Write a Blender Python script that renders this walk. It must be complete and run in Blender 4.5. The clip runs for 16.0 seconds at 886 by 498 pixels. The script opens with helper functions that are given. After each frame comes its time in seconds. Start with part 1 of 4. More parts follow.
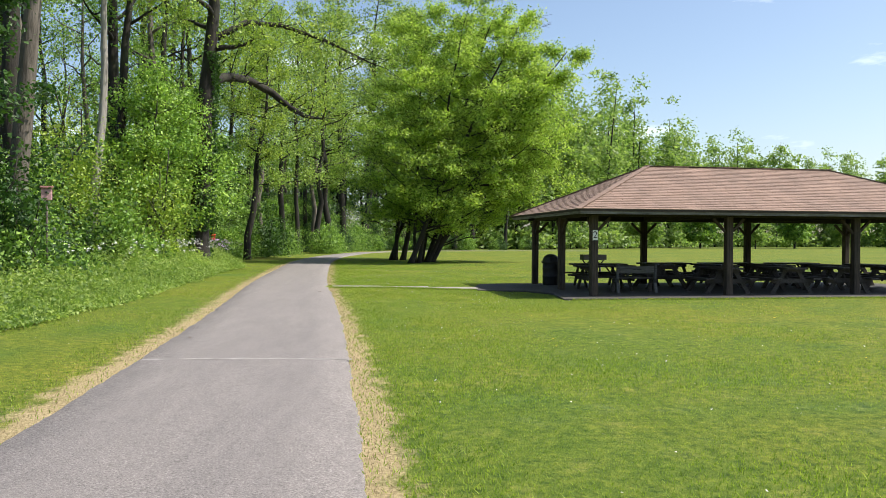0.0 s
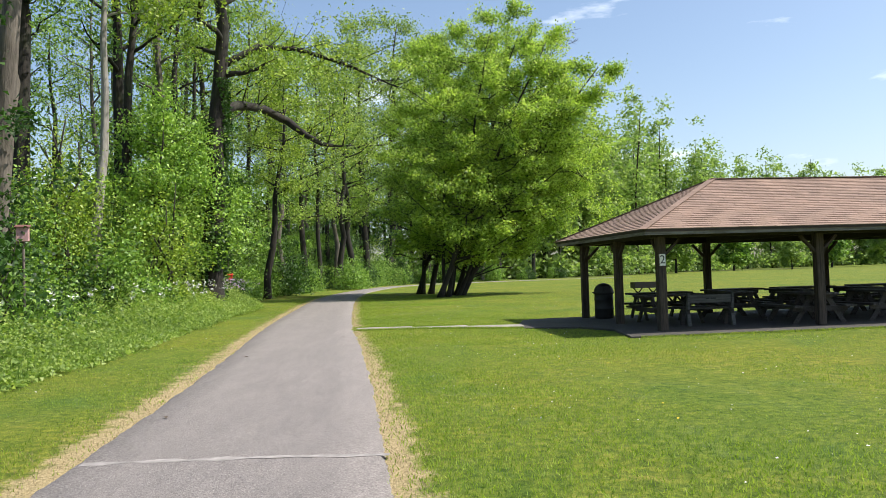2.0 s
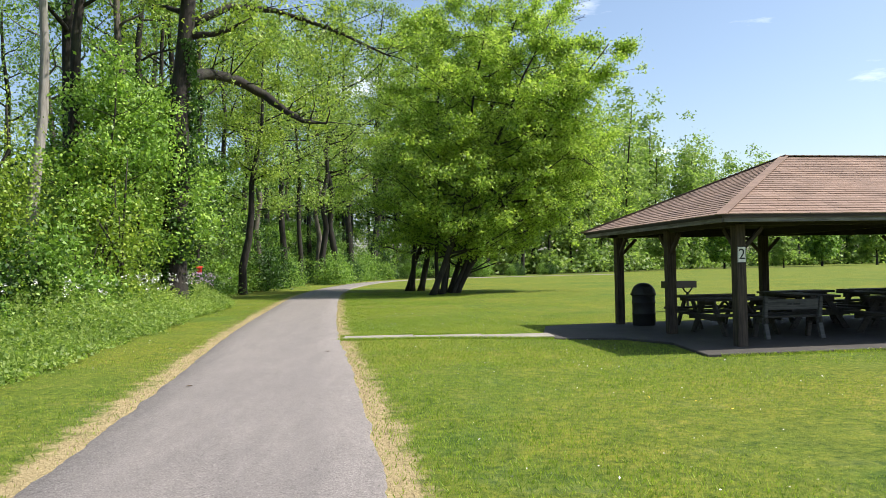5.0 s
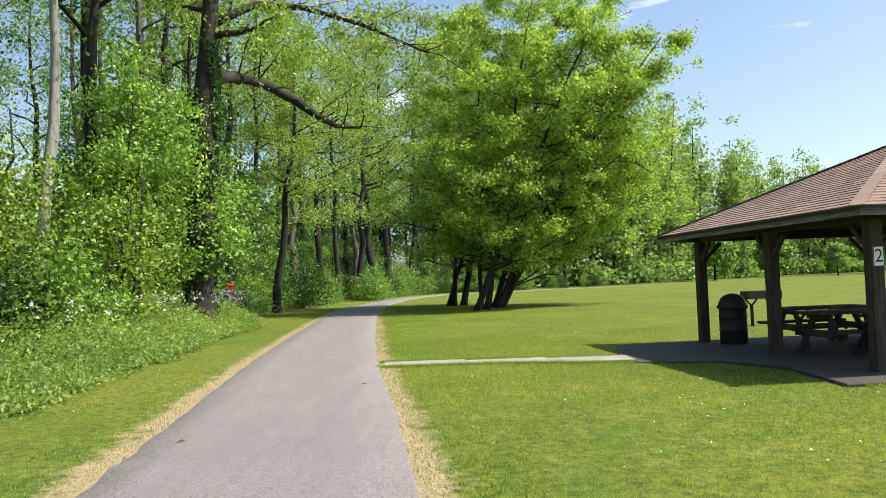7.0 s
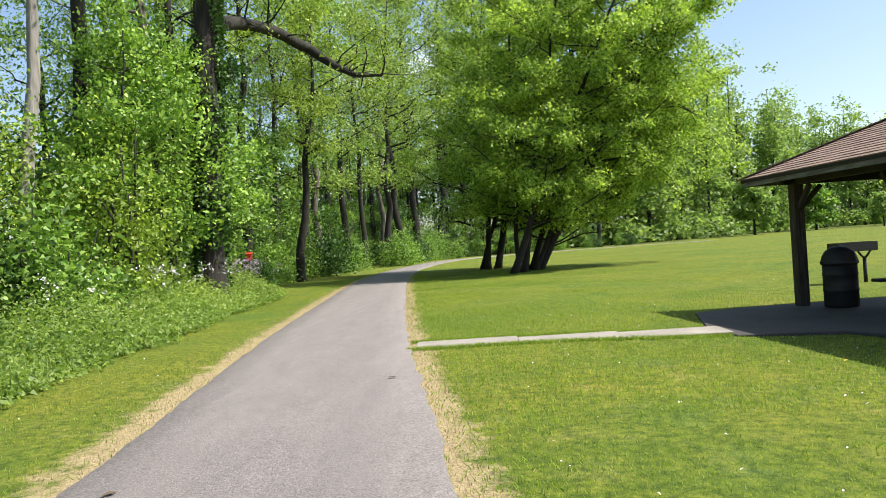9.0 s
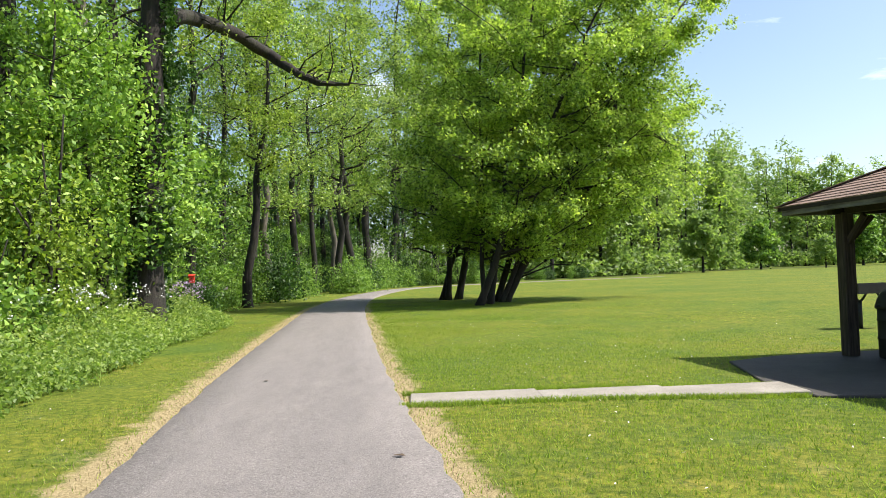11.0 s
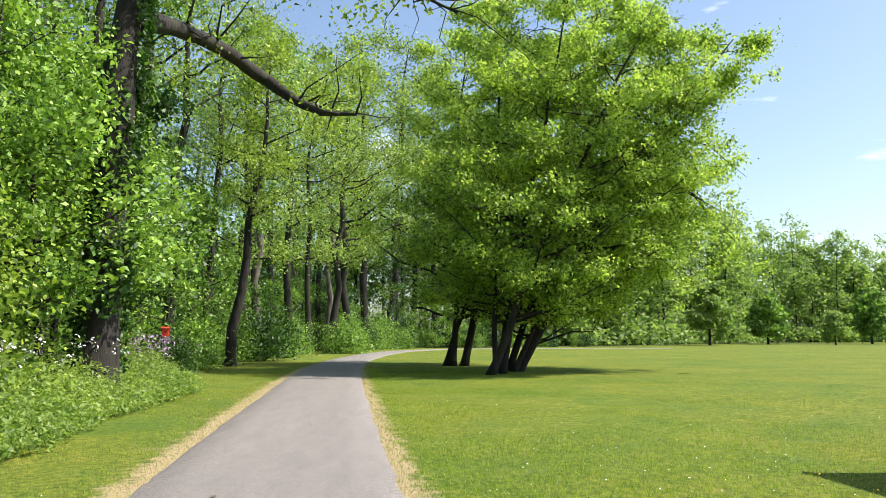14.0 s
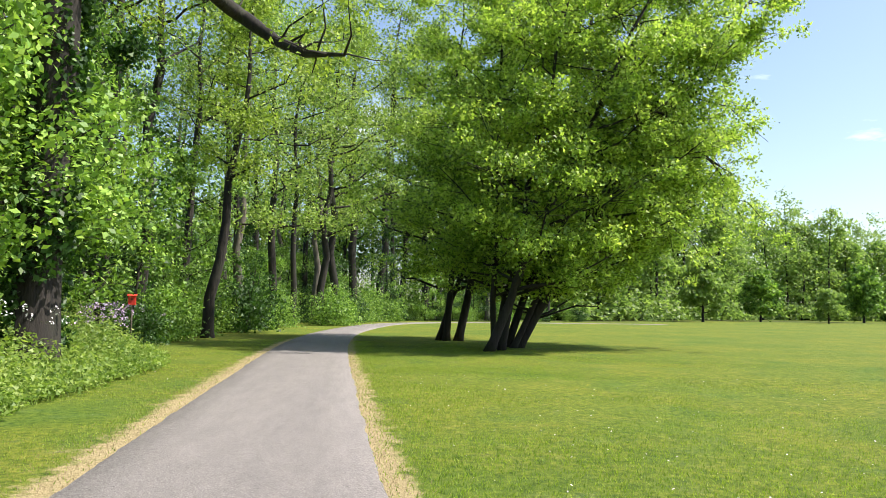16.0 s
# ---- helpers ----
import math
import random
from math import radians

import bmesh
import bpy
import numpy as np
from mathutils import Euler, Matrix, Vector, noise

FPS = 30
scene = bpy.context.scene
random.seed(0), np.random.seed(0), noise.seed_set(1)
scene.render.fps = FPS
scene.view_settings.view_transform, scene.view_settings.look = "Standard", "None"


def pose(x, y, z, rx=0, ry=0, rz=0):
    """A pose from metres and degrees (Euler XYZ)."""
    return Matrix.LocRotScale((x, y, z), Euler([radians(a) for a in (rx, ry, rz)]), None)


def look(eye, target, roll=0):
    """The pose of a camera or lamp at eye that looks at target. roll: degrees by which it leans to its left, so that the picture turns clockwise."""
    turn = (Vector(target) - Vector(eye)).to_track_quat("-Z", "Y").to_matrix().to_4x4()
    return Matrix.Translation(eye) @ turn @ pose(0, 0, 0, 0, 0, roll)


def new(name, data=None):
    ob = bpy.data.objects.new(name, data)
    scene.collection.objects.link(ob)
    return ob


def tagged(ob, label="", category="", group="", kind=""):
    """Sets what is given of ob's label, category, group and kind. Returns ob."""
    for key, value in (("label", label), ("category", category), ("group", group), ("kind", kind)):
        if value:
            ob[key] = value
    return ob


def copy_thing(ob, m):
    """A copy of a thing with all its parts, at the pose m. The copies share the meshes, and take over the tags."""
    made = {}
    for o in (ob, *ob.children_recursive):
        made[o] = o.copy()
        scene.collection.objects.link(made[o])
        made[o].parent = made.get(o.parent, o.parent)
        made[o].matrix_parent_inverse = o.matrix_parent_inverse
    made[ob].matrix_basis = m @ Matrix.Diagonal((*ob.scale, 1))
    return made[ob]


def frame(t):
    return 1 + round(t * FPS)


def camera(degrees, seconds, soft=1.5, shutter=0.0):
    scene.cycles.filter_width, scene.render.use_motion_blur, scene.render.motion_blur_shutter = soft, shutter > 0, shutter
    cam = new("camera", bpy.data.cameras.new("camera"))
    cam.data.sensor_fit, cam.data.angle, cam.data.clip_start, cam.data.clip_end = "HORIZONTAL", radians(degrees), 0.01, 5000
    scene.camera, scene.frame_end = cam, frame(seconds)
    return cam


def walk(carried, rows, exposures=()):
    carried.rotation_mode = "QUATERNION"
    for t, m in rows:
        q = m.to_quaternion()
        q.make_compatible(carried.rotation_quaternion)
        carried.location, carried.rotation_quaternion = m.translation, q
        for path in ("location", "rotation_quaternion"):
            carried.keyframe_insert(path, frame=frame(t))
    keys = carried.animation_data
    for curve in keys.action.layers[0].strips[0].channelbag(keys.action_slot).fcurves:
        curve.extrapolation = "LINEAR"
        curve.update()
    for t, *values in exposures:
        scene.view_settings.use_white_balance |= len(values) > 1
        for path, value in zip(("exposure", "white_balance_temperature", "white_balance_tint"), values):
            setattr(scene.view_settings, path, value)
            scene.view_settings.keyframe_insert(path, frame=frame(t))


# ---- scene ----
cam = camera(60.0, 16.0, 0.7)
PATH = [
    (0, (-4.669, -18.680, 1.467), (-4.560, -16.683, 1.444), 0.3),
    (0.5, (-4.762, -17.975, 1.471), (-4.685, -15.977, 1.497), 1.2),
    (1, (-4.808, -17.267, 1.490), (-4.710, -15.270, 1.524), 0.0),
    (1.5, (-4.870, -16.460, 1.488), (-4.813, -14.462, 1.559), -1.9),
    (2, (-4.927, -15.660, 1.494), (-4.878, -13.661, 1.554), -1.7),
    (2.5, (-5.001, -14.880, 1.512), (-4.955, -12.882, 1.598), -3.1),
    (3, (-5.055, -14.150, 1.532), (-5.001, -12.152, 1.596), -2.9),
    (3.5, (-5.154, -13.410, 1.539), (-5.102, -11.413, 1.630), -2.5),
    (3.7, (-5.204, -13.120, 1.566), (-5.144, -11.123, 1.648), -0.8),
    (5.8, (-5.547, -10.276, 1.494), (-5.439, -8.28, 1.537), -1.4),
    (6, (-5.574, -9.98, 1.497), (-5.476, -7.983, 1.554), -1.1),
    (6.5, (-5.655, -9.329, 1.488), (-5.652, -7.33, 1.551), -1.4),
    (7, (-5.671, -8.792, 1.489), (-5.671, -6.794, 1.574), -2.1),
    (7.5, (-5.72, -8.119, 1.493), (-5.763, -6.122, 1.598), -2.2),
    (8, (-5.725, -7.368, 1.501), (-5.712, -5.372, 1.629), -2.7),
    (8.5, (-5.804, -6.735, 1.486), (-5.871, -4.738, 1.576), -3.0),
    (8.7, (-5.831, -6.424, 1.46), (-5.912, -4.426, 1.454), -3.7),
    (10.8, (-6.679, -3.769, 1.427), (-6.67, -1.769, 1.452), -1.6),
    (11, (-6.709, -3.538, 1.459), (-6.642, -1.541, 1.521), -2.0),
    (11.5, (-6.796, -2.864, 1.456), (-6.728, -0.867, 1.533), -1.2),
    (12, (-6.815, -2.314, 1.48), (-6.743, -0.319, 1.597), -0.4),
    (12.5, (-6.856, -1.676, 1.468), (-6.799, 0.32, 1.585), -0.7),
    (13, (-6.904, -1.067, 1.483), (-6.809, 0.929, 1.574), 0.0),
    (13.5, (-7.012, -0.463, 1.476), (-6.942, 1.534, 1.571), 0.3),
    (13.7, (-7.056, -0.257, 1.469), (-6.973, 1.739, 1.567), -0.5),
    (14, (-7.096, 0.12, 1.494), (-7.019, 2.106, 1.717), 0.2),
    (14.5, (-7.17, 0.781, 1.475), (-7.12, 2.772, 1.657), -1.3),
    (15, (-7.187, 1.371, 1.496), (-7.083, 3.361, 1.67), -2.4),
    (15.5, (-7.229, 1.999, 1.458), (-7.121, 3.99, 1.621), 0.5),
    (16, (-7.21, 2.661, 1.473), (-7.105, 4.652, 1.627), 1.0),
]
walk(cam, [(t, look(eye, target, roll)) for t, eye, target, roll in PATH],
     exposures=((0.0, 0.60), (4.0, 0.64), (8.0, 0.76), (12.0, 0.81), (16.0, 0.89)))

# ---- light ----
SUN_DIR = Vector((0.74, -0.04, 1.0)).normalized()   # towards the sun
world = bpy.data.worlds.new("sky")
scene.world = world
world.use_nodes = True
wt = world.node_tree
wt.nodes.clear()
w_out = wt.nodes.new("ShaderNodeOutputWorld")
w_bg = wt.nodes.new("ShaderNodeBackground")
w_sky = wt.nodes.new("ShaderNodeTexSky")
w_sky.sky_type = "NISHITA"
w_sky.sun_disc = False
w_sky.sun_elevation = math.asin(SUN_DIR.z)
w_sky.sun_rotation = math.atan2(SUN_DIR.x, SUN_DIR.y)
w_sky.air_density, w_sky.dust_density, w_sky.ozone_density = 1.0, 1.6, 1.0
w_bg.inputs["Strength"].default_value = 0.124
# thin fair-weather cloud, the same all round the sky
w_co = wt.nodes.new("ShaderNodeTexCoord")
w_map = wt.nodes.new("ShaderNodeMapping")
w_map.inputs["Scale"].default_value = (1.0, 1.0, 4.2)
w_noise = wt.nodes.new("ShaderNodeTexNoise")
w_noise.inputs["Scale"].default_value = 4.6
w_noise.inputs["Detail"].default_value = 7
w_noise.inputs["Roughness"].default_value = 0.55
w_ramp = wt.nodes.new("ShaderNodeValToRGB")
w_ramp.color_ramp.elements[0].position = 0.61
w_ramp.color_ramp.elements[1].position = 0.86
w_mix = wt.nodes.new("ShaderNodeMixRGB")
w_mix.inputs["Color2"].default_value = (11, 11.2, 11.4, 1)
wt.links.new(w_co.outputs["Generated"], w_map.inputs["Vector"])
wt.links.new(w_map.outputs["Vector"], w_noise.inputs["Vector"])
wt.links.new(w_noise.outputs["Fac"], w_ramp.inputs["Fac"])
wt.links.new(w_ramp.outputs["Color"], w_mix.inputs["Fac"])
wt.links.new(w_sky.outputs["Color"], w_mix.inputs["Color1"])
wt.links.new(w_mix.outputs["Color"], w_bg.inputs["Color"])
wt.links.new(w_bg.outputs["Background"], w_out.inputs["Surface"])

sun_data = bpy.data.lights.new("sun", "SUN")
sun_data.energy, sun_data.angle, sun_data.color = 5.0, radians(0.53), (1.0, 0.925, 0.82)
sun = new("sun", sun_data)
sun.matrix_world = look(SUN_DIR * 200, (0, 0, 0))


# ---- materials ----
def material(name, rough=0.8, metal=0.0):
    m = bpy.data.materials.new(name)
    m.use_nodes = True
    b = m.node_tree.nodes["Principled BSDF"]
    b.inputs["Roughness"].default_value = rough
    b.inputs["Metallic"].default_value = metal
    return m, m.node_tree, b


def node(nt, kind, **values):
    n = nt.nodes.new(kind)
    for key, value in values.items():
        n.inputs[key.replace("_", " ")].default_value = value
    return n


def ramp(nt, fac, stops):
    r = nt.nodes.new("ShaderNodeValToRGB")
    e = r.color_ramp.elements
    e[0].position, e[0].color = stops[0][0], (*stops[0][1], 1)
    e[1].position, e[1].color = stops[-1][0], (*stops[-1][1], 1)
    for p, c in stops[1:-1]:
        x = e.new(p)
        x.color = (*c, 1)
    nt.links.new(fac, r.inputs["Fac"])
    return r.outputs["Color"]


def texture(nt, scale, detail=5, rough=0.6, stretch=None, distort=0.0):
    co = nt.nodes.new("ShaderNodeTexCoord")
    vec = co.outputs["Object"]
    if stretch:
        mp = nt.nodes.new("ShaderNodeMapping")
        mp.inputs["Scale"].default_value = stretch
        nt.links.new(vec, mp.inputs["Vector"])
        vec = mp.outputs["Vector"]
    n = node(nt, "ShaderNodeTexNoise", Scale=scale, Detail=detail, Roughness=rough, Distortion=distort)
    nt.links.new(vec, n.inputs["Vector"])
    return n.outputs["Fac"]


def mixed(nt, a, b, fac, mode="MIX"):
    m = nt.nodes.new("ShaderNodeMixRGB")
    m.blend_type = mode
    for socket, value in (("Fac", fac), ("Color1", a), ("Color2", b)):
        if isinstance(value, (int, float)):
            m.inputs[socket].default_value = value
        elif isinstance(value, tuple):
            m.inputs[socket].default_value = (*value, 1)
        else:
            nt.links.new(value, m.inputs[socket])
    return m.outputs["Color"]


def maths(nt, op, a, b):
    m = nt.nodes.new("ShaderNodeMath")
    m.operation = op
    for i, value in enumerate((a, b)):
        if isinstance(value, (int, float)):
            m.inputs[i].default_value = value
        else:
            nt.links.new(value, m.inputs[i])
    return m.outputs[0]


def bumped(nt, b, height, strength, distance):
    n = node(nt, "ShaderNodeBump", Strength=strength, Distance=distance)
    nt.links.new(height, n.inputs["Height"])
    nt.links.new(n.outputs["Normal"], b.inputs["Normal"])


def leafy(name, dark, mid, light, through_part=0.46, gloss=0.5):
    """Leaf: each leaf its own tint, light passing through it."""
    m, nt, b = material(name, gloss)
    geo = nt.nodes.new("ShaderNodeNewGeometry")
    patch = texture(nt, 0.45, 3)
    f = maths(nt, "ADD", maths(nt, "MULTIPLY", geo.outputs["Random Per Island"], 0.55), maths(nt, "MULTIPLY", patch, 0.5))
    col = ramp(nt, f, [(0.18, dark), (0.5, mid), (0.85, light)])
    nt.links.new(col, b.inputs["Base Color"])
    b.inputs["Specular IOR Level"].default_value = 0.4
    tr = nt.nodes.new("ShaderNodeBsdfTranslucent")
    tint = mixed(nt, col, (0.96, 1.0, 0.72), 1.0, "MULTIPLY")
    tint = mixed(nt, tint, (1.6, 1.6, 1.3), 1.0, "MULTIPLY")
    nt.links.new(tint, tr.inputs["Color"])
    mx = nt.nodes.new("ShaderNodeMixShader")
    mx.inputs[0].default_value = through_part
    nt.links.new(b.outputs[0], mx.inputs[1])
    nt.links.new(tr.outputs[0], mx.inputs[2])
    nt.links.new(mx.outputs[0], nt.nodes["Material Output"].inputs["Surface"])
    return m


LEAF = leafy("leaf_green", (0.025, 0.062, 0.014), (0.140, 0.265, 0.043), (0.33, 0.49, 0.095), 0.30)
LEAF_LAWN = leafy("leaf_lawn_tree", (0.045, 0.095, 0.022), (0.255, 0.385, 0.060), (0.51, 0.615, 0.14), 0.45)
LEAF_MAPLE = leafy("leaf_maple", (0.030, 0.078, 0.015), (0.170, 0.315, 0.046), (0.37, 0.53, 0.095), 0.28)
LEAF_LIME = leafy("leaf_spring_lime", (0.045, 0.088, 0.016), (0.190, 0.290, 0.036), (0.40, 0.50, 0.085), 0.36)
LEAF_BROAD = leafy("leaf_broad_tree", (0.032, 0.070, 0.019), (0.180, 0.285, 0.052), (0.39, 0.49, 0.115), 0.36)
# Dark ivy green; other plants wear it with woodland shade painted in.
LEAF_DARK_SHADED = leafy("leaf_dark_shaded", (0.013, 0.040, 0.011), (0.030, 0.080, 0.014), (0.066, 0.145, 0.023), 0.3)
# Distance haze put in as a paler leaf green.
LEAF_FAR = leafy("leaf_distant_hazed", (0.08, 0.145, 0.042), (0.175, 0.27, 0.075), (0.29, 0.38, 0.125), 0.5)
LEAF_WEED = leafy("leaf_weed", (0.07, 0.135, 0.026), (0.18, 0.275, 0.055), (0.35, 0.43, 0.13), 0.48)


def bark_material(name, dark, light, scale=7.0):
    m, nt, b = material(name, 0.9)
    ridges = texture(nt, scale, 6, 0.65, (1, 1, 0.14), 0.4)
    blotch = texture(nt, 0.9, 3)
    col = ramp(nt, ridges, [(0.32, dark), (0.68, light)])
    col = mixed(nt, col, mixed(nt, dark, (0.07, 0.10, 0.04), 0.5), ramp(nt, blotch, [(0.5, (0, 0, 0)), (0.7, (0.35, 0.35, 0.35))]))
    nt.links.new(col, b.inputs["Base Color"])
    bumped(nt, b, ridges, 0.9, 0.05)
    return m


# Dark bark, deepened further to hold the shade of the crowns.
BARK = bark_material("bark_dark_shaded", (0.007, 0.006, 0.005), (0.029, 0.023, 0.019))
BARK_GREY = bark_material("bark_grey", (0.05, 0.043, 0.036), (0.17, 0.148, 0.125))
BARK_PALE = bark_material("bark_pale", (0.15, 0.137, 0.125), (0.38, 0.36, 0.335), 4.0)

# ground: mown lawn, straw-dry verge along the path, bare woodland floor
GROUND, nt, b = material("lawn_and_verge", 0.95)
fine, mid, broad = texture(nt, 34, 6, 0.7), texture(nt, 2.2, 5), texture(nt, 0.16, 4)
g1 = ramp(nt, fine, [(0.3, (0.044, 0.080, 0.010)), (0.52, (0.105, 0.158, 0.020)), (0.75, (0.20, 0.245, 0.052))])
g2 = ramp(nt, mid, [(0.3, (0.062, 0.118, 0.014)), (0.55, (0.12, 0.168, 0.024)), (0.78, (0.25, 0.25, 0.08))])
tuft = texture(nt, 9, 6, 0.75)
lawn = mixed(nt, g1, g2, 0.5)
lawn = mixed(nt, lawn, ramp(nt, tuft, [(0.36, (0.42, 0.53, 0.58)), (0.5, (0.90, 0.90, 0.90)), (0.64, (1.45, 1.25, 1.25))]), 1.0, "MULTIPLY")
lawn = mixed(nt, lawn, mixed(nt, lawn, (1.42, 1.14, 1.1), 1.0, "MULTIPLY"), ramp(nt, broad, [(0.38, (0, 0, 0)), (0.60, (1, 1, 1))]))
clover = texture(nt, 0.55, 6, 0.7)
lawn = mixed(nt, lawn, mixed(nt, lawn, (0.66, 0.84, 0.95), 1.0, "MULTIPLY"), ramp(nt, clover, [(0.52, (0, 0, 0)), (0.64, (1, 1, 1))]))
straw = ramp(nt, fine, [(0.28, (0.17, 0.13, 0.07)), (0.5, (0.35, 0.28, 0.155)), (0.75, (0.51, 0.42, 0.26))])
edge = nt.nodes.new("ShaderNodeAttribute")
edge.attribute_name = "verge"
ragged = maths(nt, "ADD", edge.outputs["Fac"], maths(nt, "MULTIPLY", maths(nt, "SUBTRACT", texture(nt, 2.2, 9, 0.8), 0.5), 2.1))
dry = ramp(nt, ragged, [(0.42, (0, 0, 0)), (0.72, (0.95, 0.95, 0.95))])
col = mixed(nt, lawn, straw, dry)
wood = nt.nodes.new("ShaderNodeAttribute")
wood.attribute_name = "woodland"
litter = ramp(nt, mid, [(0.3, (0.03, 0.045, 0.012)), (0.6, (0.06, 0.075, 0.02)), (0.8, (0.10, 0.08, 0.04))])
col = mixed(nt, col, litter, wood.outputs["Fac"])
nt.links.new(col, b.inputs["Base Color"])
b.inputs["Specular IOR Level"].default_value = 0.135
bumped(nt, b, maths(nt, "ADD", fine, tuft), 0.75, 0.03)

ASPHALT, nt, b = material("worn_asphalt", 0.92)
grit, patch, wide = texture(nt, 62, 6, 0.8), texture(nt, 4.5, 6, 0.65, (1, 0.2, 1)), texture(nt, 0.9, 4, 0.6, (1, 0.09, 1))
col = ramp(nt, grit, [(0.3, (0.045, 0.041, 0.041)), (0.48, (0.168, 0.154, 0.150)), (0.56, (0.214, 0.197, 0.191)), (0.74, (0.41, 0.38, 0.37))])
col = mixed(nt, col, ramp(nt, patch, [(0.3, (0.88, 0.88, 0.885)), (0.7, (1.08, 1.075, 1.07))]), 1.0, "MULTIPLY")
pits = texture(nt, 17, 6, 0.75)
col = mixed(nt, col, ramp(nt, pits, [(0.32, (0.7, 0.69, 0.69)), (0.44, (0.98, 0.98, 0.98)), (0.7, (1.1, 1.1, 1.09))]), 1.0, "MULTIPLY")
col = mixed(nt, col, ramp(nt, wide, [(0.35, (1.0, 1.0, 1.005)), (0.65, (1.10, 1.095, 1.09))]), 1.0, "MULTIPLY")
nt.links.new(col, b.inputs["Base Color"])
bumped(nt, b, maths(nt, "ADD", grit, pits), 0.8, 0.010)

CONCRETE, nt, b = material("weathered_concrete", 0.9)
grit, patch = texture(nt, 60, 5, 0.7), texture(nt, 1.6, 6, 0.65)
col = mixed(nt, ramp(nt, grit, [(0.3, (0.22, 0.20, 0.175)), (0.7, (0.37, 0.345, 0.305))]), ramp(nt, patch, [(0.3, (0.7, 0.69, 0.67)), (0.7, (1.1, 1.1, 1.08))]), 1.0, "MULTIPLY")
nt.links.new(col, b.inputs["Base Color"])
bumped(nt, b, grit, 0.4, 0.005)

# Concrete darkened all over: the shade under the roof is in its colour.
FLOOR_SLAB, nt, b = material("roof_shaded_floor_concrete", 0.9)
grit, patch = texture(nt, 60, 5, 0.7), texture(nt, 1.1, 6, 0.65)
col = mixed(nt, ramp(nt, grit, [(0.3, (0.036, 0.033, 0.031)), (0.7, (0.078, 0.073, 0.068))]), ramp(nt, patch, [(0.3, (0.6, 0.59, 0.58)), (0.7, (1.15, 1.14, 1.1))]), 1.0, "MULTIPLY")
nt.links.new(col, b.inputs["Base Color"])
bumped(nt, b, grit, 0.4, 0.005)


def wood_material(name, dark, light, along=(1, 1, 0.06), rough=0.85):
    m, nt, b = material(name, rough)
    info = nt.nodes.new("ShaderNodeObjectInfo")
    grain, wear = texture(nt, 26, 5, 0.65, along, 0.6), texture(nt, 2.5, 4)
    col = ramp(nt, grain, [(0.3, dark), (0.7, light)])
    col = mixed(nt, col, ramp(nt, wear, [(0.3, (0.7, 0.7, 0.7)), (0.75, (1.25, 1.25, 1.25))]), 1.0, "MULTIPLY")
    col = mixed(nt, col, ramp(nt, info.outputs["Random"], [(0.0, (0.82, 0.82, 0.82)), (1.0, (1.15, 1.13, 1.1))]), 1.0, "MULTIPLY")
    nt.links.new(col, b.inputs["Base Color"])
    bumped(nt, b, grain, 0.5, 0.006)
    return m


POST_WOOD = wood_material("stained_post_wood", (0.012, 0.009, 0.007), (0.085, 0.064, 0.050))
# Beams and roof deck: darker than the posts.
BEAM_WOOD = wood_material("dark_beam_wood", (0.011, 0.008, 0.006), (0.034, 0.026, 0.02), (0.06, 1, 1))
FASCIA = wood_material("weathered_grey_fascia", (0.06, 0.058, 0.06), (0.25, 0.245, 0.25), (0.05, 0.05, 1))
TABLE_WOOD = wood_material("weathered_table_wood", (0.02, 0.017, 0.015), (0.075, 0.066, 0.058), (0.06, 1, 1))

SHINGLE, nt, b = material("brown_shingle", 0.93)
info = nt.nodes.new("ShaderNodeObjectInfo")
geo = nt.nodes.new("ShaderNodeNewGeometry")
grit, patch = texture(nt, 70, 4, 0.7), texture(nt, 0.8, 5, 0.65)
col = ramp(nt, maths(nt, "FRACT", maths(nt, "ADD", geo.outputs["Random Per Island"], info.outputs["Random"]), 0.0), [(0.0, (0.215, 0.148, 0.114)), (0.5, (0.245, 0.170, 0.133)), (1.0, (0.275, 0.193, 0.152))])
col = mixed(nt, col, ramp(nt, grit, [(0.3, (0.7, 0.7, 0.7)), (0.7, (1.2, 1.2, 1.2))]), 1.0, "MULTIPLY")
col = mixed(nt, col, ramp(nt, patch, [(0.3, (0.8, 0.8, 0.82)), (0.7, (1.15, 1.12, 1.1))]), 1.0, "MULTIPLY")
nt.links.new(col, b.inputs["Base Color"])
bumped(nt, b, grit, 0.5, 0.004)


def plain(name, colour, rough=0.6, metal=0.0, vary=0.15):
    m, nt, b = material(name, rough, metal)
    lo = tuple(c * (1 - vary) for c in colour)
    hi = tuple(min(1, c * (1 + vary)) for c in colour)
    nt.links.new(ramp(nt, texture(nt, 9, 5), [(0.3, lo), (0.7, hi)]), b.inputs["Base Color"])
    return m


# ---- mesh helpers ----
def mesh_of(name, verts, faces, mat, smooth=False):
    me = bpy.data.meshes.new(name)
    me.from_pydata([tuple(v) for v in verts], [], faces)
    me.materials.append(mat)
    if smooth:
        me.shade_smooth()
    return me


def array_mesh(name, verts, corners, mat):
    """A mesh of separate faces with the same number of corners, from an array of corner points in order."""
    me = bpy.data.meshes.new(name)
    n = len(verts)
    me.vertices.add(n)
    me.vertices.foreach_set("co", np.asarray(verts, dtype=np.float32).ravel())
    me.loops.add(n)
    me.loops.foreach_set("vertex_index", np.arange(n, dtype=np.int32))
    me.polygons.add(n // corners)
    me.polygons.foreach_set("loop_start", np.arange(0, n, corners, dtype=np.int32))
    me.update(calc_edges=True)
    me.materials.append(mat)
    return me


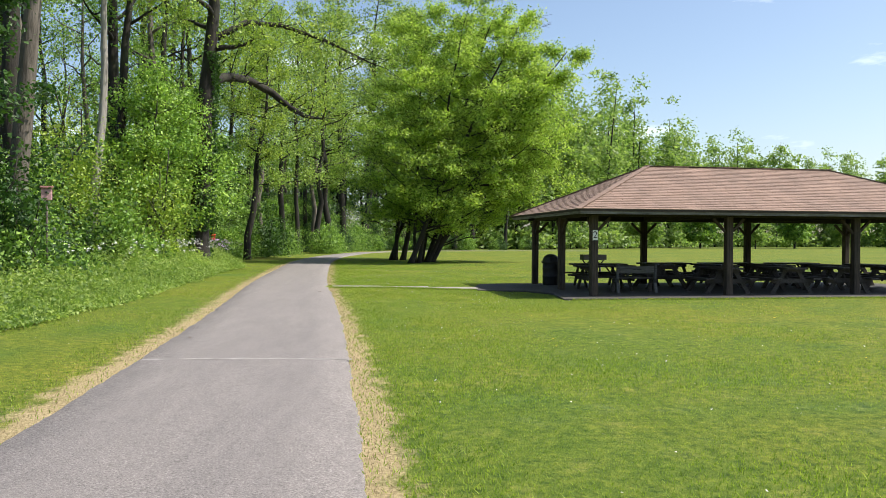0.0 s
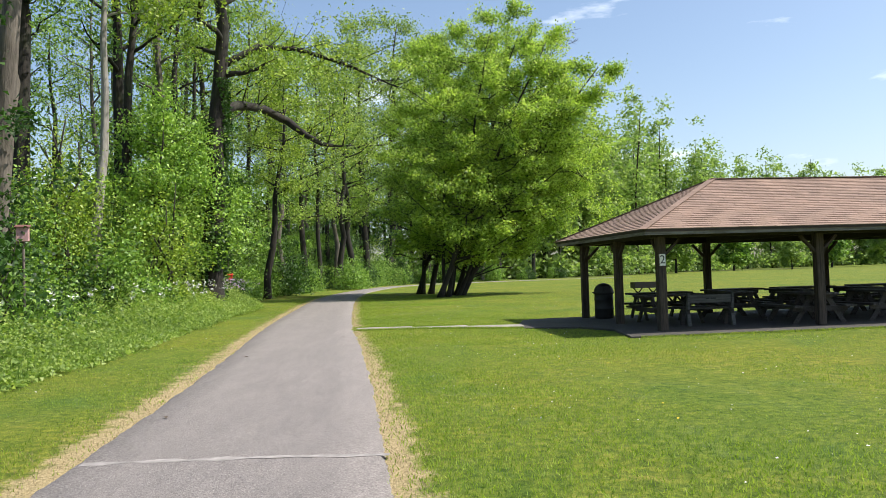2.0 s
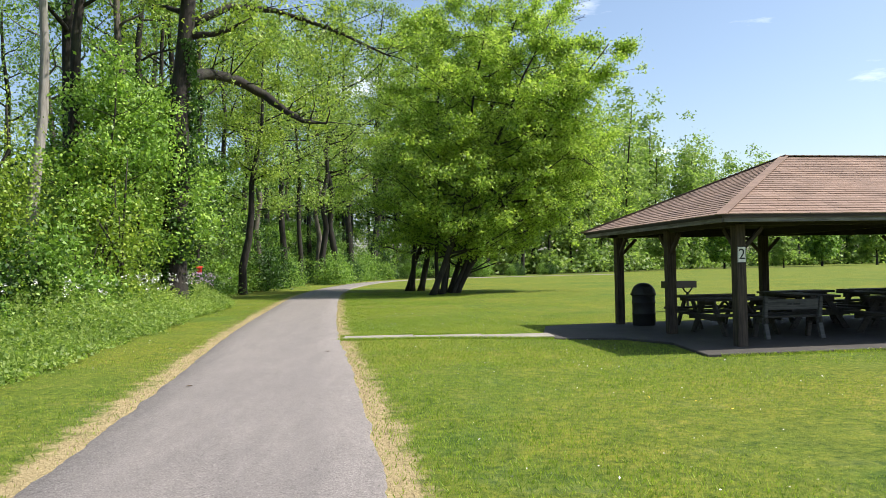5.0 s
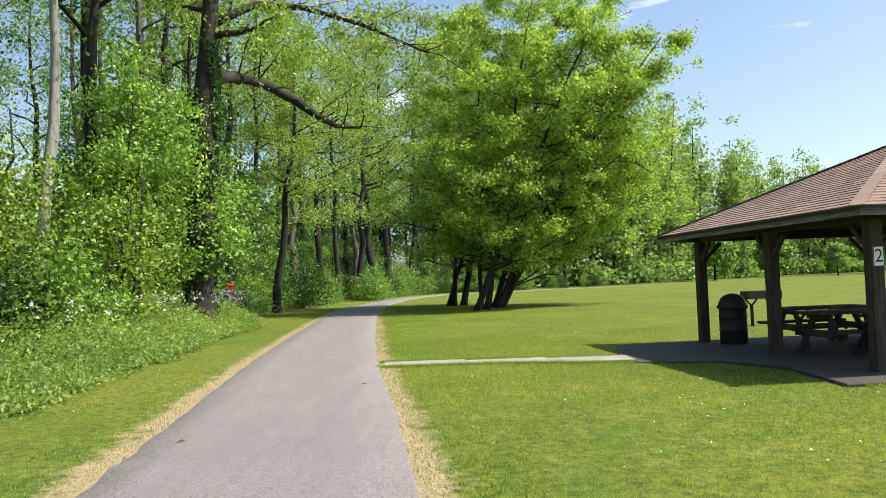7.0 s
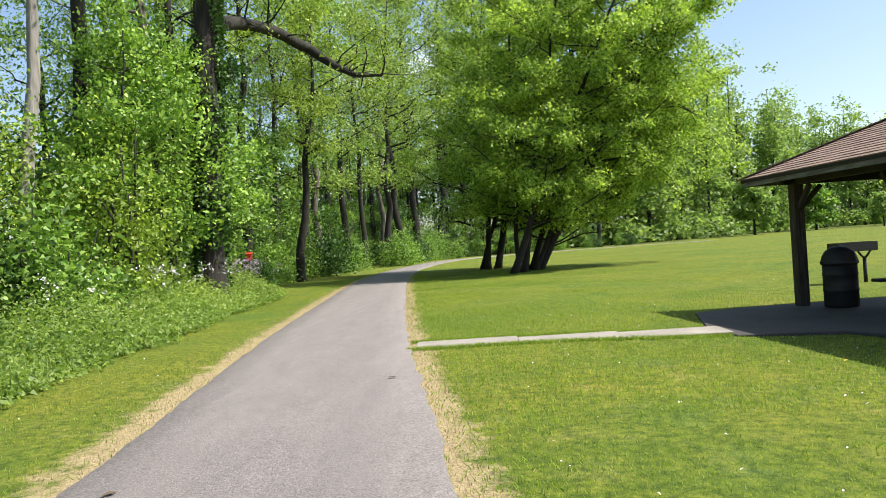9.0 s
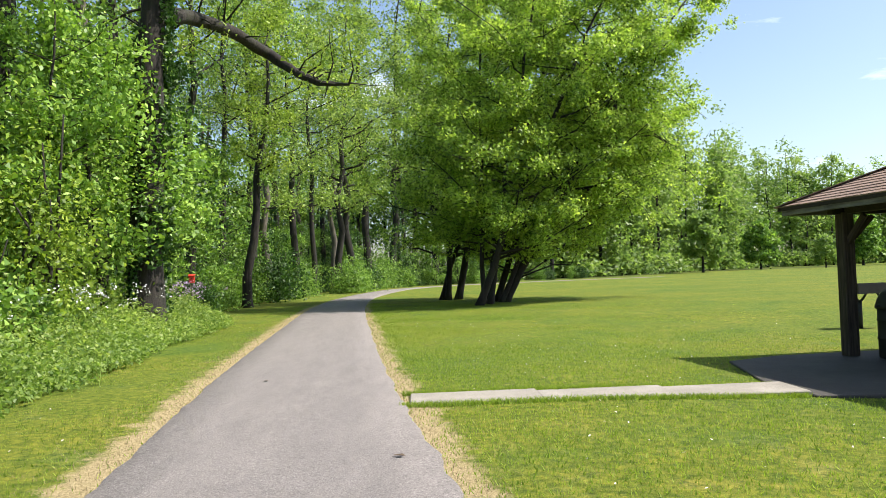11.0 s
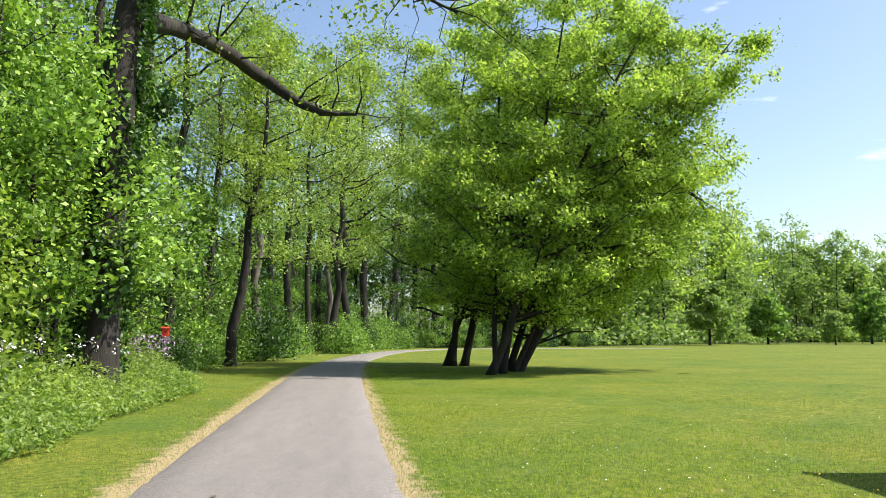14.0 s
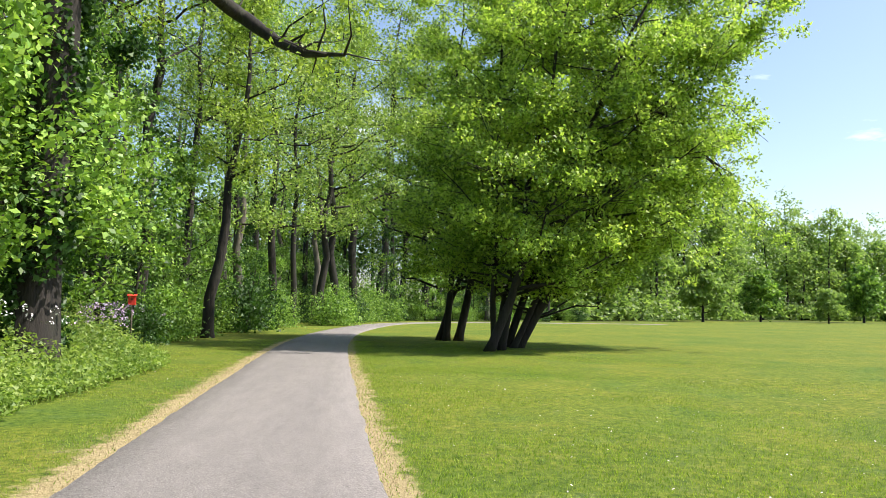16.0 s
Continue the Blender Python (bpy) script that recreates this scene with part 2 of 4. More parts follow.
def part(name, data, parent=None, label="", m=None):
    ob = new(name, data)
    if parent:
        ob.parent = parent
    if m is not None:
        ob.matrix_basis = m
    return tagged(ob, label)


def thing(name, label, category, m=None, group="", kind=""):
    ob = new(name)
    ob.empty_display_size = 0.2
    if m is not None:
        ob.matrix_basis = m
    return tagged(ob, label, category, group, kind)


def from_bm(name, bm, mat, smooth=False):
    me = bpy.data.meshes.new(name)
    bm.to_mesh(me)
    bm.free()
    me.materials.append(mat)
    if smooth:
        me.shade_smooth()
    return me


def board(name, size, mat, bevel=0.008, at=(0, 0, 0), turn=None):
    """A board with worn edges; its middle at the given place."""
    bm = bmesh.new()
    bmesh.ops.create_cube(bm, size=1)
    bmesh.ops.scale(bm, vec=size, verts=bm.verts)
    if bevel:
        bmesh.ops.bevel(bm, geom=bm.edges[:], offset=bevel, segments=1, affect="EDGES")
    if turn is not None:
        bmesh.ops.transform(bm, matrix=turn, verts=bm.verts)
    bmesh.ops.translate(bm, vec=at, verts=bm.verts)
    return from_bm(name, bm, mat)


def tube(points, radii, sides=8):
    """Verts and faces of a tapered tube along points."""
    pts = [Vector(p) for p in points]
    verts, faces = [], []
    u = None
    for i, p in enumerate(pts):
        d = (pts[min(i + 1, len(pts) - 1)] - pts[max(i - 1, 0)]).normalized()
        u = d.orthogonal().normalized() if u is None else (u - d * u.dot(d)).normalized()
        v = d.cross(u)
        for k in range(sides):
            a = 2 * math.pi * k / sides
            verts.append(p + (u * math.cos(a) + v * math.sin(a)) * radii[i])
    for i in range(len(pts) - 1):
        for k in range(sides):
            a, c = i * sides + k, i * sides + (k + 1) % sides
            faces.append((a, c, c + sides, a + sides))
    faces.append(tuple(range(sides))[::-1])
    faces.append(tuple(range((len(pts) - 1) * sides, len(pts) * sides)))
    return verts, faces


def joined(pieces):
    verts, faces = [], []
    for v, f in pieces:
        k = len(verts)
        verts += v
        faces += [tuple(i + k for i in face) for face in f]
    return verts, faces


def leaf_array(rng, centres, size, flat=0.55, droop=0.0, corners=4):
    """Corner points of one leaf at each centre: folded open with four corners, or a plain pointed one with three."""
    n = len(centres)
    normal = rng.normal(size=(n, 3))
    normal[:, 2] = np.abs(normal[:, 2]) + flat
    normal /= np.linalg.norm(normal, axis=1)[:, None]
    along = rng.normal(size=(n, 3))
    along[:, 2] -= droop
    along -= normal * np.sum(along * normal, axis=1)[:, None]
    along /= np.linalg.norm(along, axis=1)[:, None]
    side = np.cross(normal, along)
    s = (size * rng.uniform(0.6, 1.35, n))[:, None]
    c = np.asarray(centres)
    if corners == 3:
        out = np.empty((n, 3, 3))
        out[:, 0] = c - along * s * 0.45 + side * s * 0.40
        out[:, 1] = c + along * s * 0.62
        out[:, 2] = c - along * s * 0.45 - side * s * 0.40 + normal * s * 0.08
        return out.reshape(-1, 3)
    out = np.empty((n, 4, 3))
    out[:, 0] = c - along * s * 0.5
    out[:, 1] = c + side * s * 0.36 + normal * s * 0.10 - along * s * 0.05
    out[:, 2] = c + along * s * 0.62
    out[:, 3] = c - side * s * 0.36 + normal * s * 0.10 - along * s * 0.05
    return out.reshape(-1, 3)


def clumped(rng, tips, per, spread, squash=0.6):
    """Leaf places gathered in loose flat sprays round each tip."""
    tips = np.asarray(tips)
    k = rng.poisson(per, len(tips))
    c = np.repeat(tips, k, axis=0)
    r = np.repeat(rng.uniform(0.6, 1.3, len(tips)), k)[:, None] * spread
    off = rng.normal(size=c.shape) * r
    off[:, 2] *= squash
    return c + off


# ---- ground, path, slab ----
CENTRE = [(-40, -5.2), (-24, -5.3), (-14, -6.15), (-10, -6.5), (-4, -7.05), (-1, -7.39), (4, -8.07), (8, -8.53), (12, -8.89), (20, -9.55), (28, -10.25), (36, -10.7),
          (44, -10.9), (52, -10.6), (62, -9.8), (71, -8.7), (78, -6.2), (84, -1.9), (88, 4.5), (91, 13), (93, 24)]
CY, CX = np.array([c[0] for c in CENTRE], float), np.array([c[1] for c in CENTRE], float)
# evenly stepped centre line with its half width
_s = np.concatenate([[0], np.cumsum(np.hypot(np.diff(CX), np.diff(CY)))])
_t = np.linspace(0, _s[-1], 420)


def smoothed(a, k=15):
    pad = np.concatenate([np.full(k, a[0]) + (a[0] - a[1]) * np.arange(k, 0, -1), a, np.full(k, a[-1]) + (a[-1] - a[-2]) * np.arange(1, k + 1)])
    return np.convolve(pad, np.ones(2 * k + 1) / (2 * k + 1), "valid")


LX, LY = smoothed(np.interp(_t, _s, CX)), smoothed(np.interp(_t, _s, CY))
HALF = 1.28


def path_distance(x, y):
    """Metres from the path's centre line and the side (minus: towards the woods)."""
    x, y = np.asarray(x, float).ravel(), np.asarray(y, float).ravel()
    best, side = np.full(x.shape, 1e9), np.zeros(x.shape)
    tx, ty = np.gradient(LX), np.gradient(LY)
    for i in range(0, len(LX), 2):
        d = np.hypot(x - LX[i], y - LY[i])
        near = d < best
        best[near] = d[near]
        side[near] = np.sign((x[near] - LX[i]) * ty[i] - (y[near] - LY[i]) * tx[i])
    return best, side


EDGE_Y = [-40, -12, 5, 15, 25, 36, 50, 64, 78, 90, 100, 112, 130, 160]
EDGE_X = [-13.5, -13.8, -14.3, -14.6, -15.6, -17.0, -17.5, -17.0, -14.0, -4.0, 12.0, 28.0, 44.0, 90.0]


def wood_edge(y):
    return np.interp(y, EDGE_Y, EDGE_X)


def axis_steps(inner0, inner1, step, far0, far1):
    a = list(np.arange(inner0, inner1 + 0.01, step))
    d, p = step, inner1
    while p < far1:
        d *= 1.35
        p = min(p + d, far1)
        a.append(p)
    d, p = step, inner0
    while p > far0:
        d *= 1.35
        p = max(p - d, far0)
        a.insert(0, p)
    return np.array(a)


def lawn_drop(x, y):
    """The lawn falls a hand's breadth from the path to the pavilion."""
    f = np.clip((np.asarray(x, float) + 5.5) / 4.5, 0, 1)
    g = np.clip((np.asarray(y, float) + 9) / 7, 0, 1) * np.clip((22 - np.asarray(y, float)) / 7, 0, 1)
    return -0.10 * f * f * (3 - 2 * f) * g


gx, gy = axis_steps(-22, 10, 0.35, -2500, 2500), axis_steps(-26, 60, 0.5, -2500, 2500)
X, Y = np.meshgrid(gx, gy)
dist, side = path_distance(X, Y)
dist, side = dist.reshape(X.shape), side.reshape(X.shape)
Z = np.zeros_like(X)
for i in range(X.shape[0]):
    for j in range(X.shape[1]):
        if -24 < X[i, j] < 30 and -28 < Y[i, j] < 90:
            Z[i, j] = 0.03 * noise.noise((X[i, j] * 0.35, Y[i, j] * 0.35, 0)) - 0.012
Z = np.where(dist < HALF + 0.8, Z * 0.15 - 0.02, Z)
Z = np.where((X > -7.6) & (X < 17) & (Y > 0.2) & (Y < 12), np.minimum(Z * 0.2 - 0.02, -0.015), Z) + lawn_drop(X, Y)
nx, ny = len(gx), len(gy)
faces = [(r * nx + c, r * nx + c + 1, (r + 1) * nx + c + 1, (r + 1) * nx + c) for r in range(ny - 1) for c in range(nx - 1)]
me = mesh_of("ground", np.stack([X, Y, Z], -1).reshape(-1, 3), faces, GROUND, True)
width = np.where(side > 0, 0.36, 0.40)
verge = np.clip(1.15 - (dist - HALF) / width * 0.75, 0, 1)
verge = np.where(Y > 34, verge * np.clip((46 - Y) / 12, 0, 1), verge)
woodland = np.clip((wood_edge(Y) - X) / 3.0, 0, 1)
woodland = np.where(Y > 165, 0, woodland)
for key, values in (("verge", verge), ("woodland", woodland)):
    me.attributes.new(key, "FLOAT", "POINT").data.foreach_set("value", values.astype(np.float32).ravel())
tagged(new("ground", me), "mown green park lawn with straw-dry verges along the path", "lawn", kind="structure")

rng = np.random.default_rng(5)
verts, faces = [], []
tx, ty = np.gradient(LX), np.gradient(LY)
ln = np.hypot(tx, ty)
nxv, nyv = ty / ln, -tx / ln
fine_t = np.linspace(0, len(LX) - 1, 1600)
cols = [-1.0, -0.97, -0.6, 0.0, 0.6, 0.97, 1.0]
for i, t in enumerate(fine_t):
    cx, cy = np.interp(t, range(len(LX)), LX), np.interp(t, range(len(LX)), LY)
    ux, uy = np.interp(t, range(len(LX)), nxv), np.interp(t, range(len(LX)), nyv)
    wl = HALF + 0.05 * noise.noise((cy * 1.7, 3.1, 0)) + 0.025 * noise.noise((cy * 7, 9.0, 0))
    wr = HALF + 0.05 * noise.noise((cy * 1.7, 7.7, 0)) + 0.025 * noise.noise((cy * 7, 1.0, 0))
    for c in cols:
        w = c * (wr if c > 0 else wl)
        z = -0.03 if abs(c) == 1 else 0.008 + 0.012 * (1 - c * c)
        verts.append((cx + ux * w, cy + uy * w, z))
k = len(cols)
for i in range(len(fine_t) - 1):
    for c in range(k - 1):
        faces.append((i * k + c, i * k + c + 1, (i + 1) * k + c + 1, (i + 1) * k + c))
tagged(new("path", mesh_of("path", verts, faces, ASPHALT, True)), "worn grey asphalt footpath with crumbling edges", "path", kind="structure")

# pale filled seam across the path
SEAM = plain("pale_seam_filler", (0.25, 0.235, 0.228), 0.95, 0, 0.3)
seam = [((-7.78 + 2.52 * i / 24, -9.28 - 0.02 * i / 24 + 0.012 * noise.noise((i * 0.8, 0, 0)))) for i in range(25)]
verts = [(x, y + s * (0.045 + 0.07 * noise.noise((x * 4, s * 5, 1))), 0.0105 + 0.012 * (1 - ((x + 6.52) / 1.32) ** 2)) for s in (-1, 1) for x, y in seam]
faces = [(i, i + 1, 26 + i, 25 + i) for i in range(24)]
tagged(new("path_seam", mesh_of("path_seam", verts, faces, SEAM)), "pale filled seam running across the asphalt path", "seam", kind="structure")


def slab_mesh(name, outline, top, mat):
    bm = bmesh.new()
    f = bm.faces.new([bm.verts.new((x, y, -0.12)) for x, y in outline])
    up = bmesh.ops.extrude_face_region(bm, geom=[f])
    bmesh.ops.translate(bm, vec=(0, 0, 0.12 + top), verts=[v for v in up["geom"] if isinstance(v, bmesh.types.BMVert)])
    bmesh.ops.recalc_face_normals(bm, faces=bm.faces)
    bmesh.ops.bevel(bm, geom=[e for e in bm.edges if all(v.co.z > 0 for v in e.verts)], offset=0.012, segments=1, affect="EDGES")
    return from_bm(name, bm, mat)


PAV = pose(0.744, 2.662, -0.11, 0, 0, 6.3)       # the pavilion's corner post, and its turn
PX0, PX1, PY0, PY1, BAY = 0.0, 12.3, 0.0, 5.83, 4.1
SLAB = [(-1.2, -1.0), (13.2, -1.1), (13.2, 6.3), (-1.0, 6.3), (-2.0, 5.95), (-2.75, 3.6), (-2.7, 2.72), (-1.35, 2.3), (-0.85, 1.0)]
tagged(new("pavilion_floor", slab_mesh("pavilion_floor", SLAB, 0.035, FLOOR_SLAB)), "weathered concrete pavilion floor slab, roof shade painted into its grey", "floor slab", kind="structure").matrix_basis = PAV
for i in range(3):
    x0, x1 = -6.85 + i * 1.53, -6.85 + (i + 1) * 1.53 - 0.006
    y = lambda x: 5.08 + (x + 6.95) * 0.012
    tagged(new("concrete_walk", slab_mesh("concrete_walk", [(x0, y(x0)), (x1, y(x1)), (x1, y(x1) + 0.76), (x0, y(x0) + 0.76)], 0.010, CONCRETE)),
           "pale concrete paving slab of the walk to the pavilion", "paving", "walk slabs", kind="structure").matrix_basis = pose(0, 0, -0.02 * i)


# ---- trees ----
def bent(rng, start, end, steps, wobble, sag=0.0):
    a, c = Vector(start), Vector(end)
    ln = (c - a).length
    pts = []
    for i in range(steps + 1):
        f = i / steps
        p = a.lerp(c, f)
        w = wobble * ln * math.sin(math.pi * f)
        p += Vector((rng.normal() * w, rng.normal() * w, rng.normal() * w * 0.5 - sag * ln * math.sin(math.pi * f)))
        pts.append(p)
    return pts


def limbs_and_tips(rng, trunk, radii, limbs, reach, low, rise, twig=0.45, spread_in=0.45, twigs=5):
    """Side limbs of a stem, each with twigs. Returns tubes and the tips that carry leaves."""
    tubes, tips = [], []
    n = len(trunk) - 1
    for i in range(limbs):
        f = low + (1 - low) * (i + rng.uniform(0, 1)) / limbs
        k = min(int(f * n), n - 1)
        p = trunk[k].lerp(trunk[k + 1], f * n - k)
        r0 = np.interp(f * n, range(n + 1), radii)
        a = i * 2.4 + rng.uniform(-0.5, 0.5)
        ln = reach(f) * rng.uniform(0.75, 1.2)
        up = rise * rng.uniform(0.5, 1.4)
        end = p + Vector((math.cos(a) * ln, math.sin(a) * ln, ln * up))
        pts = bent(rng, p, end, 5, 0.05, 0.06)
        rr = [max(0.012, r0 * 0.5 * (1 - 0.85 * j / 5)) for j in range(6)]
        tubes.append(tube(pts, rr, 6))
        for j in range(2, 6):
            tips.append(pts[j])
        for q in range(twigs):
            g = spread_in + (1 - spread_in) * rng.uniform(0, 1)
            kk = min(int(g * 5), 4)
            s = pts[kk].lerp(pts[kk + 1], g * 5 - kk)
            tl = ln * twig * rng.uniform(0.5, 1.1)
            d = Vector(rng.normal(size=3))
            d.z = abs(d.z) * 0.5 - 0.12
            e = s + d.normalized() * tl
            tw = bent(rng, s, e, 2, 0.08)
            tubes.append(tube(tw, [max(0.008, rr[kk] * 0.45), 0.008, 0.005], 4))
            tips += [tw[1], tw[2], tw[2].lerp(tw[1], 0.5)]
    return tubes, tips


def tree(name, label, category, seed, height, radius, crown_radius, low, limbs, per, leaf, bark, leaf_mat, m=None, rise=0.45, spread=0.34,
         lean=(0, 0), stems=None, group="", shape=None, sides=10, extra=None, droop=0.2, gaps=None, corners=3, twigs=5, gap_size=1.33):
    """A tree of one or more stems with limbs, twigs and a crown of single leaves."""
    rng = np.random.default_rng(seed)
    root = thing(name, label, category, m, group)
    tubes, tips = [], []
    shape = shape or (lambda f: crown_radius * (0.55 + 0.9 * math.sin(math.pi * min(1, max(0, (f - low) / (1 - low))) ** 0.8) * 0.6) * (1.0 - 0.55 * f ** 4))
    for sx, sy, lx, ly, hh, rr in stems or [(0, 0, lean[0], lean[1], height, radius)]:
        n = 9
        trunk = []
        for i in range(n + 1):
            f = i / n
            trunk.append(Vector((sx + lx * f ** 1.1 + 0.006 * hh * rng.normal() * (f > 0), sy + ly * f ** 1.1 + 0.006 * hh * rng.normal() * (f > 0), hh * f - 0.1 * (i == 0))))
        radii = [rr * (1.35 if i == 0 else 1.0) * (1 - 0.88 * (i / n) ** 1.1) for i in range(n + 1)]
        trunk.insert(1, trunk[0].lerp(trunk[1], 0.25))
        radii.insert(1, rr * 1.02)
        tubes.append(tube(trunk, radii, sides))
        tb, tp = limbs_and_tips(rng, trunk, radii, limbs, shape, low, rise, twigs=twigs)
        tubes += tb
        tips += tp
    if extra:
        tb, tp = extra(rng)
        tubes += tb
        tips += tp
    v, f = joined(tubes)
    part("trunk", mesh_of("trunk", v, f, bark, True), root)
    if gaps is not None:
        tips = [t for t in tips if noise.noise((t[0] / gap_size, t[1] / gap_size, t[2] / gap_size + seed)) > gaps]
    places = clumped(rng, [tuple(t) for t in tips], per, spread, 0.8)
    places = places[places[:, 2] > 0.05]
    part("crown", array_mesh("crown", leaf_array(rng, places, leaf, 0.12, droop, corners), corners, leaf_mat), root)
    return root


def shrub(name, label, seed, radius, height, count, leaf, leaf_mat, m=None, group="", stems=5, corners=4):
    """Bush or vine-hung thicket: stems and leaves on an uneven mound."""
    rng = np.random.default_rng(seed)
    root = thing(name, label, "shrub", m, group)
    for i in range(stems):
        a = rng.uniform(0, 6.28)
        rad = radius * rng.uniform(0.2, 0.8)
        end = Vector((math.cos(a) * rad, math.sin(a) * rad, height * rng.uniform(0.55, 0.95)))
        pts = bent(rng, (end.x * 0.25, end.y * 0.25, -0.05), end, 5, 0.06)
        v, f = tube(pts, [0.035 * (1 - 0.15 * j) * max(1, height / 3) for j in range(6)], 5)
        part("stem", mesh_of("stem", v, f, BARK, True), root)
    n = max(20, count // 55)
    u = rng.normal(size=(n, 3))
    u[:, 2] = np.abs(u[:, 2])
    u /= np.linalg.norm(u, axis=1)[:, None]
    r = rng.uniform(0.55, 1.05, n)[:, None] ** 0.7
    bumps = np.array([0.8 + 0.45 * noise.noise((q[0] * 2.2 + seed, q[1] * 2.2, q[2] * 2.2)) for q in u])[:, None]
    tips = u * r * bumps * np.array([radius, radius, height])
    places = clumped(rng, tips, 55, 0.13 * (radius + height) * 0.5 + 0.05, 0.7)
    places = places[places[:, 2] > 0.02]
    part("leaves", array_mesh("leaves", leaf_array(rng, places, leaf, 0.15, 0.0, corners), corners, leaf_mat), root)
    return root


# the group of trees on the lawn: three trees of several leaning stems
def outer_boughs(rng):
    """Boughs that arch out over the lawn and hang low at their ends."""
    tubes, tips = [], []
    for i in range(30):
        s = Vector((rng.uniform(3.6, 6.2), rng.uniform(-1.5, 2.0), rng.uniform(6.0, 13.0)))
        e = Vector((rng.uniform(6.4, 10.0), s.y + rng.normal() * 1.2, s.z * rng.uniform(0.25, 1.0) + 1.0))
        pts = bent(rng, s, e, 6, 0.05, -0.10)
        tubes.append(tube(pts, [0.06, 0.05, 0.04, 0.03, 0.02, 0.014, 0.008], 5))
        for p in pts[2:]:
            tips += [p + Vector(rng.normal(size=3) * 0.45) for _ in range(4)]
    return tubes, tips


big = lambda f: 3.5 * (1.0 - 0.42 * f ** 2.6) * (0.8 + 0.4 * math.sin(3.0 * f))
tree("lawn_tree", "many-stemmed lawn tree in full fresh leaf, leaning stems", "tree", 11, 16.5, 0.24, 4, 0.20, 28, 56, 0.125, BARK, LEAF_LAWN,
     pose(-4.1, 29.9, 0), 0.42, 0.25, twigs=9, gap_size=1.1, gaps=-0.03, stems=[(0, 0, 6.9, 0.2, 15.2, 0.17), (0.55, 0.7, 3.2, 0.5, 17.0, 0.14), (0.35, 1.2, 0.4, 2.2, 16.5, 0.12)], group="lawn trees", shape=big)
tree("lawn_tree", "lawn tree with slender leaning stems in fresh leaf", "tree", 12, 16.5, 0.24, 4, 0.20, 28, 56, 0.125, BARK, LEAF_LAWN,
     pose(-5.1, 38.4, 0), 0.42, 0.25, twigs=9, gap_size=1.1, gaps=-0.03, stems=[(0, 0, 0.6, 0.4, 17.0, 0.16), (0.55, 0.1, 4.4, 0.8, 17.0, 0.2), (-0.35, 0.4, 6.2, 1.2, 17.5, 0.14)], group="lawn trees", shape=big)
tree("lawn_tree", "lawn tree leaning outwards over the grass in fresh leaf", "tree", 13, 16.5, 0.24, 4, 0.20, 28, 56, 0.125, BARK, LEAF_LAWN,
     pose(-2.8, 32.6, 0), 0.42, 0.25, twigs=9, gap_size=1.1, gaps=-0.03, stems=[(0.1, 0, 8.3, -3.1, 13.4, 0.22), (-0.1, -0.3, 5.8, -1.4, 10.0, 0.13), (-0.55, 0.6, 5.2, 1.6, 17.6, 0.19), (-0.2, 0.6, 7.4, 2.2, 17.0, 0.16), (0.05, 0.5, 8.2, 1.6, 9.0, 0.11)], group="lawn trees", shape=big, extra=outer_boughs)


# big ivy-grown tree at the wood's edge, with one long crooked limb over the path
def long_limb(rng):
    pts = [Vector(p) for p in ((0.3, 0.3, 8.7), (0.55, 2.7, 9.45), (1.1, 5.0, 9.8), (1.95, 7.0, 9.6), (3.15, 6.2, 8.6), (4.0, 5.3, 8.0), (5.1, 4.4, 7.7))]
    thick = [0.27, 0.22, 0.20, 0.21, 0.15, 0.11, 0.04]
    bends = np.linspace(0, 6, 31)
    knotty = [Vector([np.interp(f, range(7), [p[a] for p in pts]) + 0.035 * noise.noise((f * 2.3, a * 7.1, 0)) for a in range(3)]) for f in bends]
    tubes = [tube(knotty, [np.interp(f, range(7), thick) * (1 + 0.22 * noise.noise((f * 3.1, 4.0, 9.0))) for f in bends], 10)]
    tips = []
    for i in range(26):
        k = rng.integers(1, 6)
        s = pts[k].lerp(pts[k + 1], rng.uniform(0, 1)) if k < 6 else pts[6]
        e = s + Vector((rng.normal() * 1.3, rng.normal() * 1.3, abs(rng.normal()) * 1.3 - 0.3))
        tw = bent(rng, s, e, 3, 0.1)
        tubes.append(tube(tw, [0.04, 0.026, 0.014, 0.006], 5))
        if rng.uniform() < 0.6:
            tips += tw[2:]
    high = [Vector(p) for p in ((0.4, 0.3, 10.6), (1.6, 2.2, 12.0), (3.2, 3.0, 12.1), (5.4, 3.1, 11.4), (7.9, 3.1, 10.2))]
    tubes.append(tube(high, [0.17, 0.14, 0.11, 0.075, 0.03], 7))
    for i in range(44):
        k = int(rng.integers(1, 4))
        s = high[k].lerp(high[k + 1], rng.uniform(0, 1))
        e = s + Vector((rng.normal() * 1.1 + 0.5, rng.normal() * 1.1, rng.normal() * 0.9 - 0.3))
        tw = bent(rng, s, e, 4, 0.12)
        tubes.append(tube(tw, [0.026, 0.018, 0.012, 0.008, 0.004], 4))
        if rng.uniform() < 0.4:
            tips += tw[3:]
    return tubes, tips


tree("edge_tree", "large dark ivy-grown tree with a crooked limb over the path", "tree", 21, 22, 0.47, 4.0, 0.5, 13, 40, 0.13, BARK, LEAF_LIME,
     pose(-13.85, 17.0, 0), 0.7, 0.5, lean=(0.9, 0.4), extra=long_limb, sides=12)
ivy_rng = np.random.default_rng(3)
a = ivy_rng.uniform(0, 6.28, 9500)
h = ivy_rng.uniform(0.1, 1, 9500) ** 1.2 * 10
rr = 0.45 * (1 - 0.035 * h) + np.abs(ivy_rng.normal(size=9500)) * 0.12
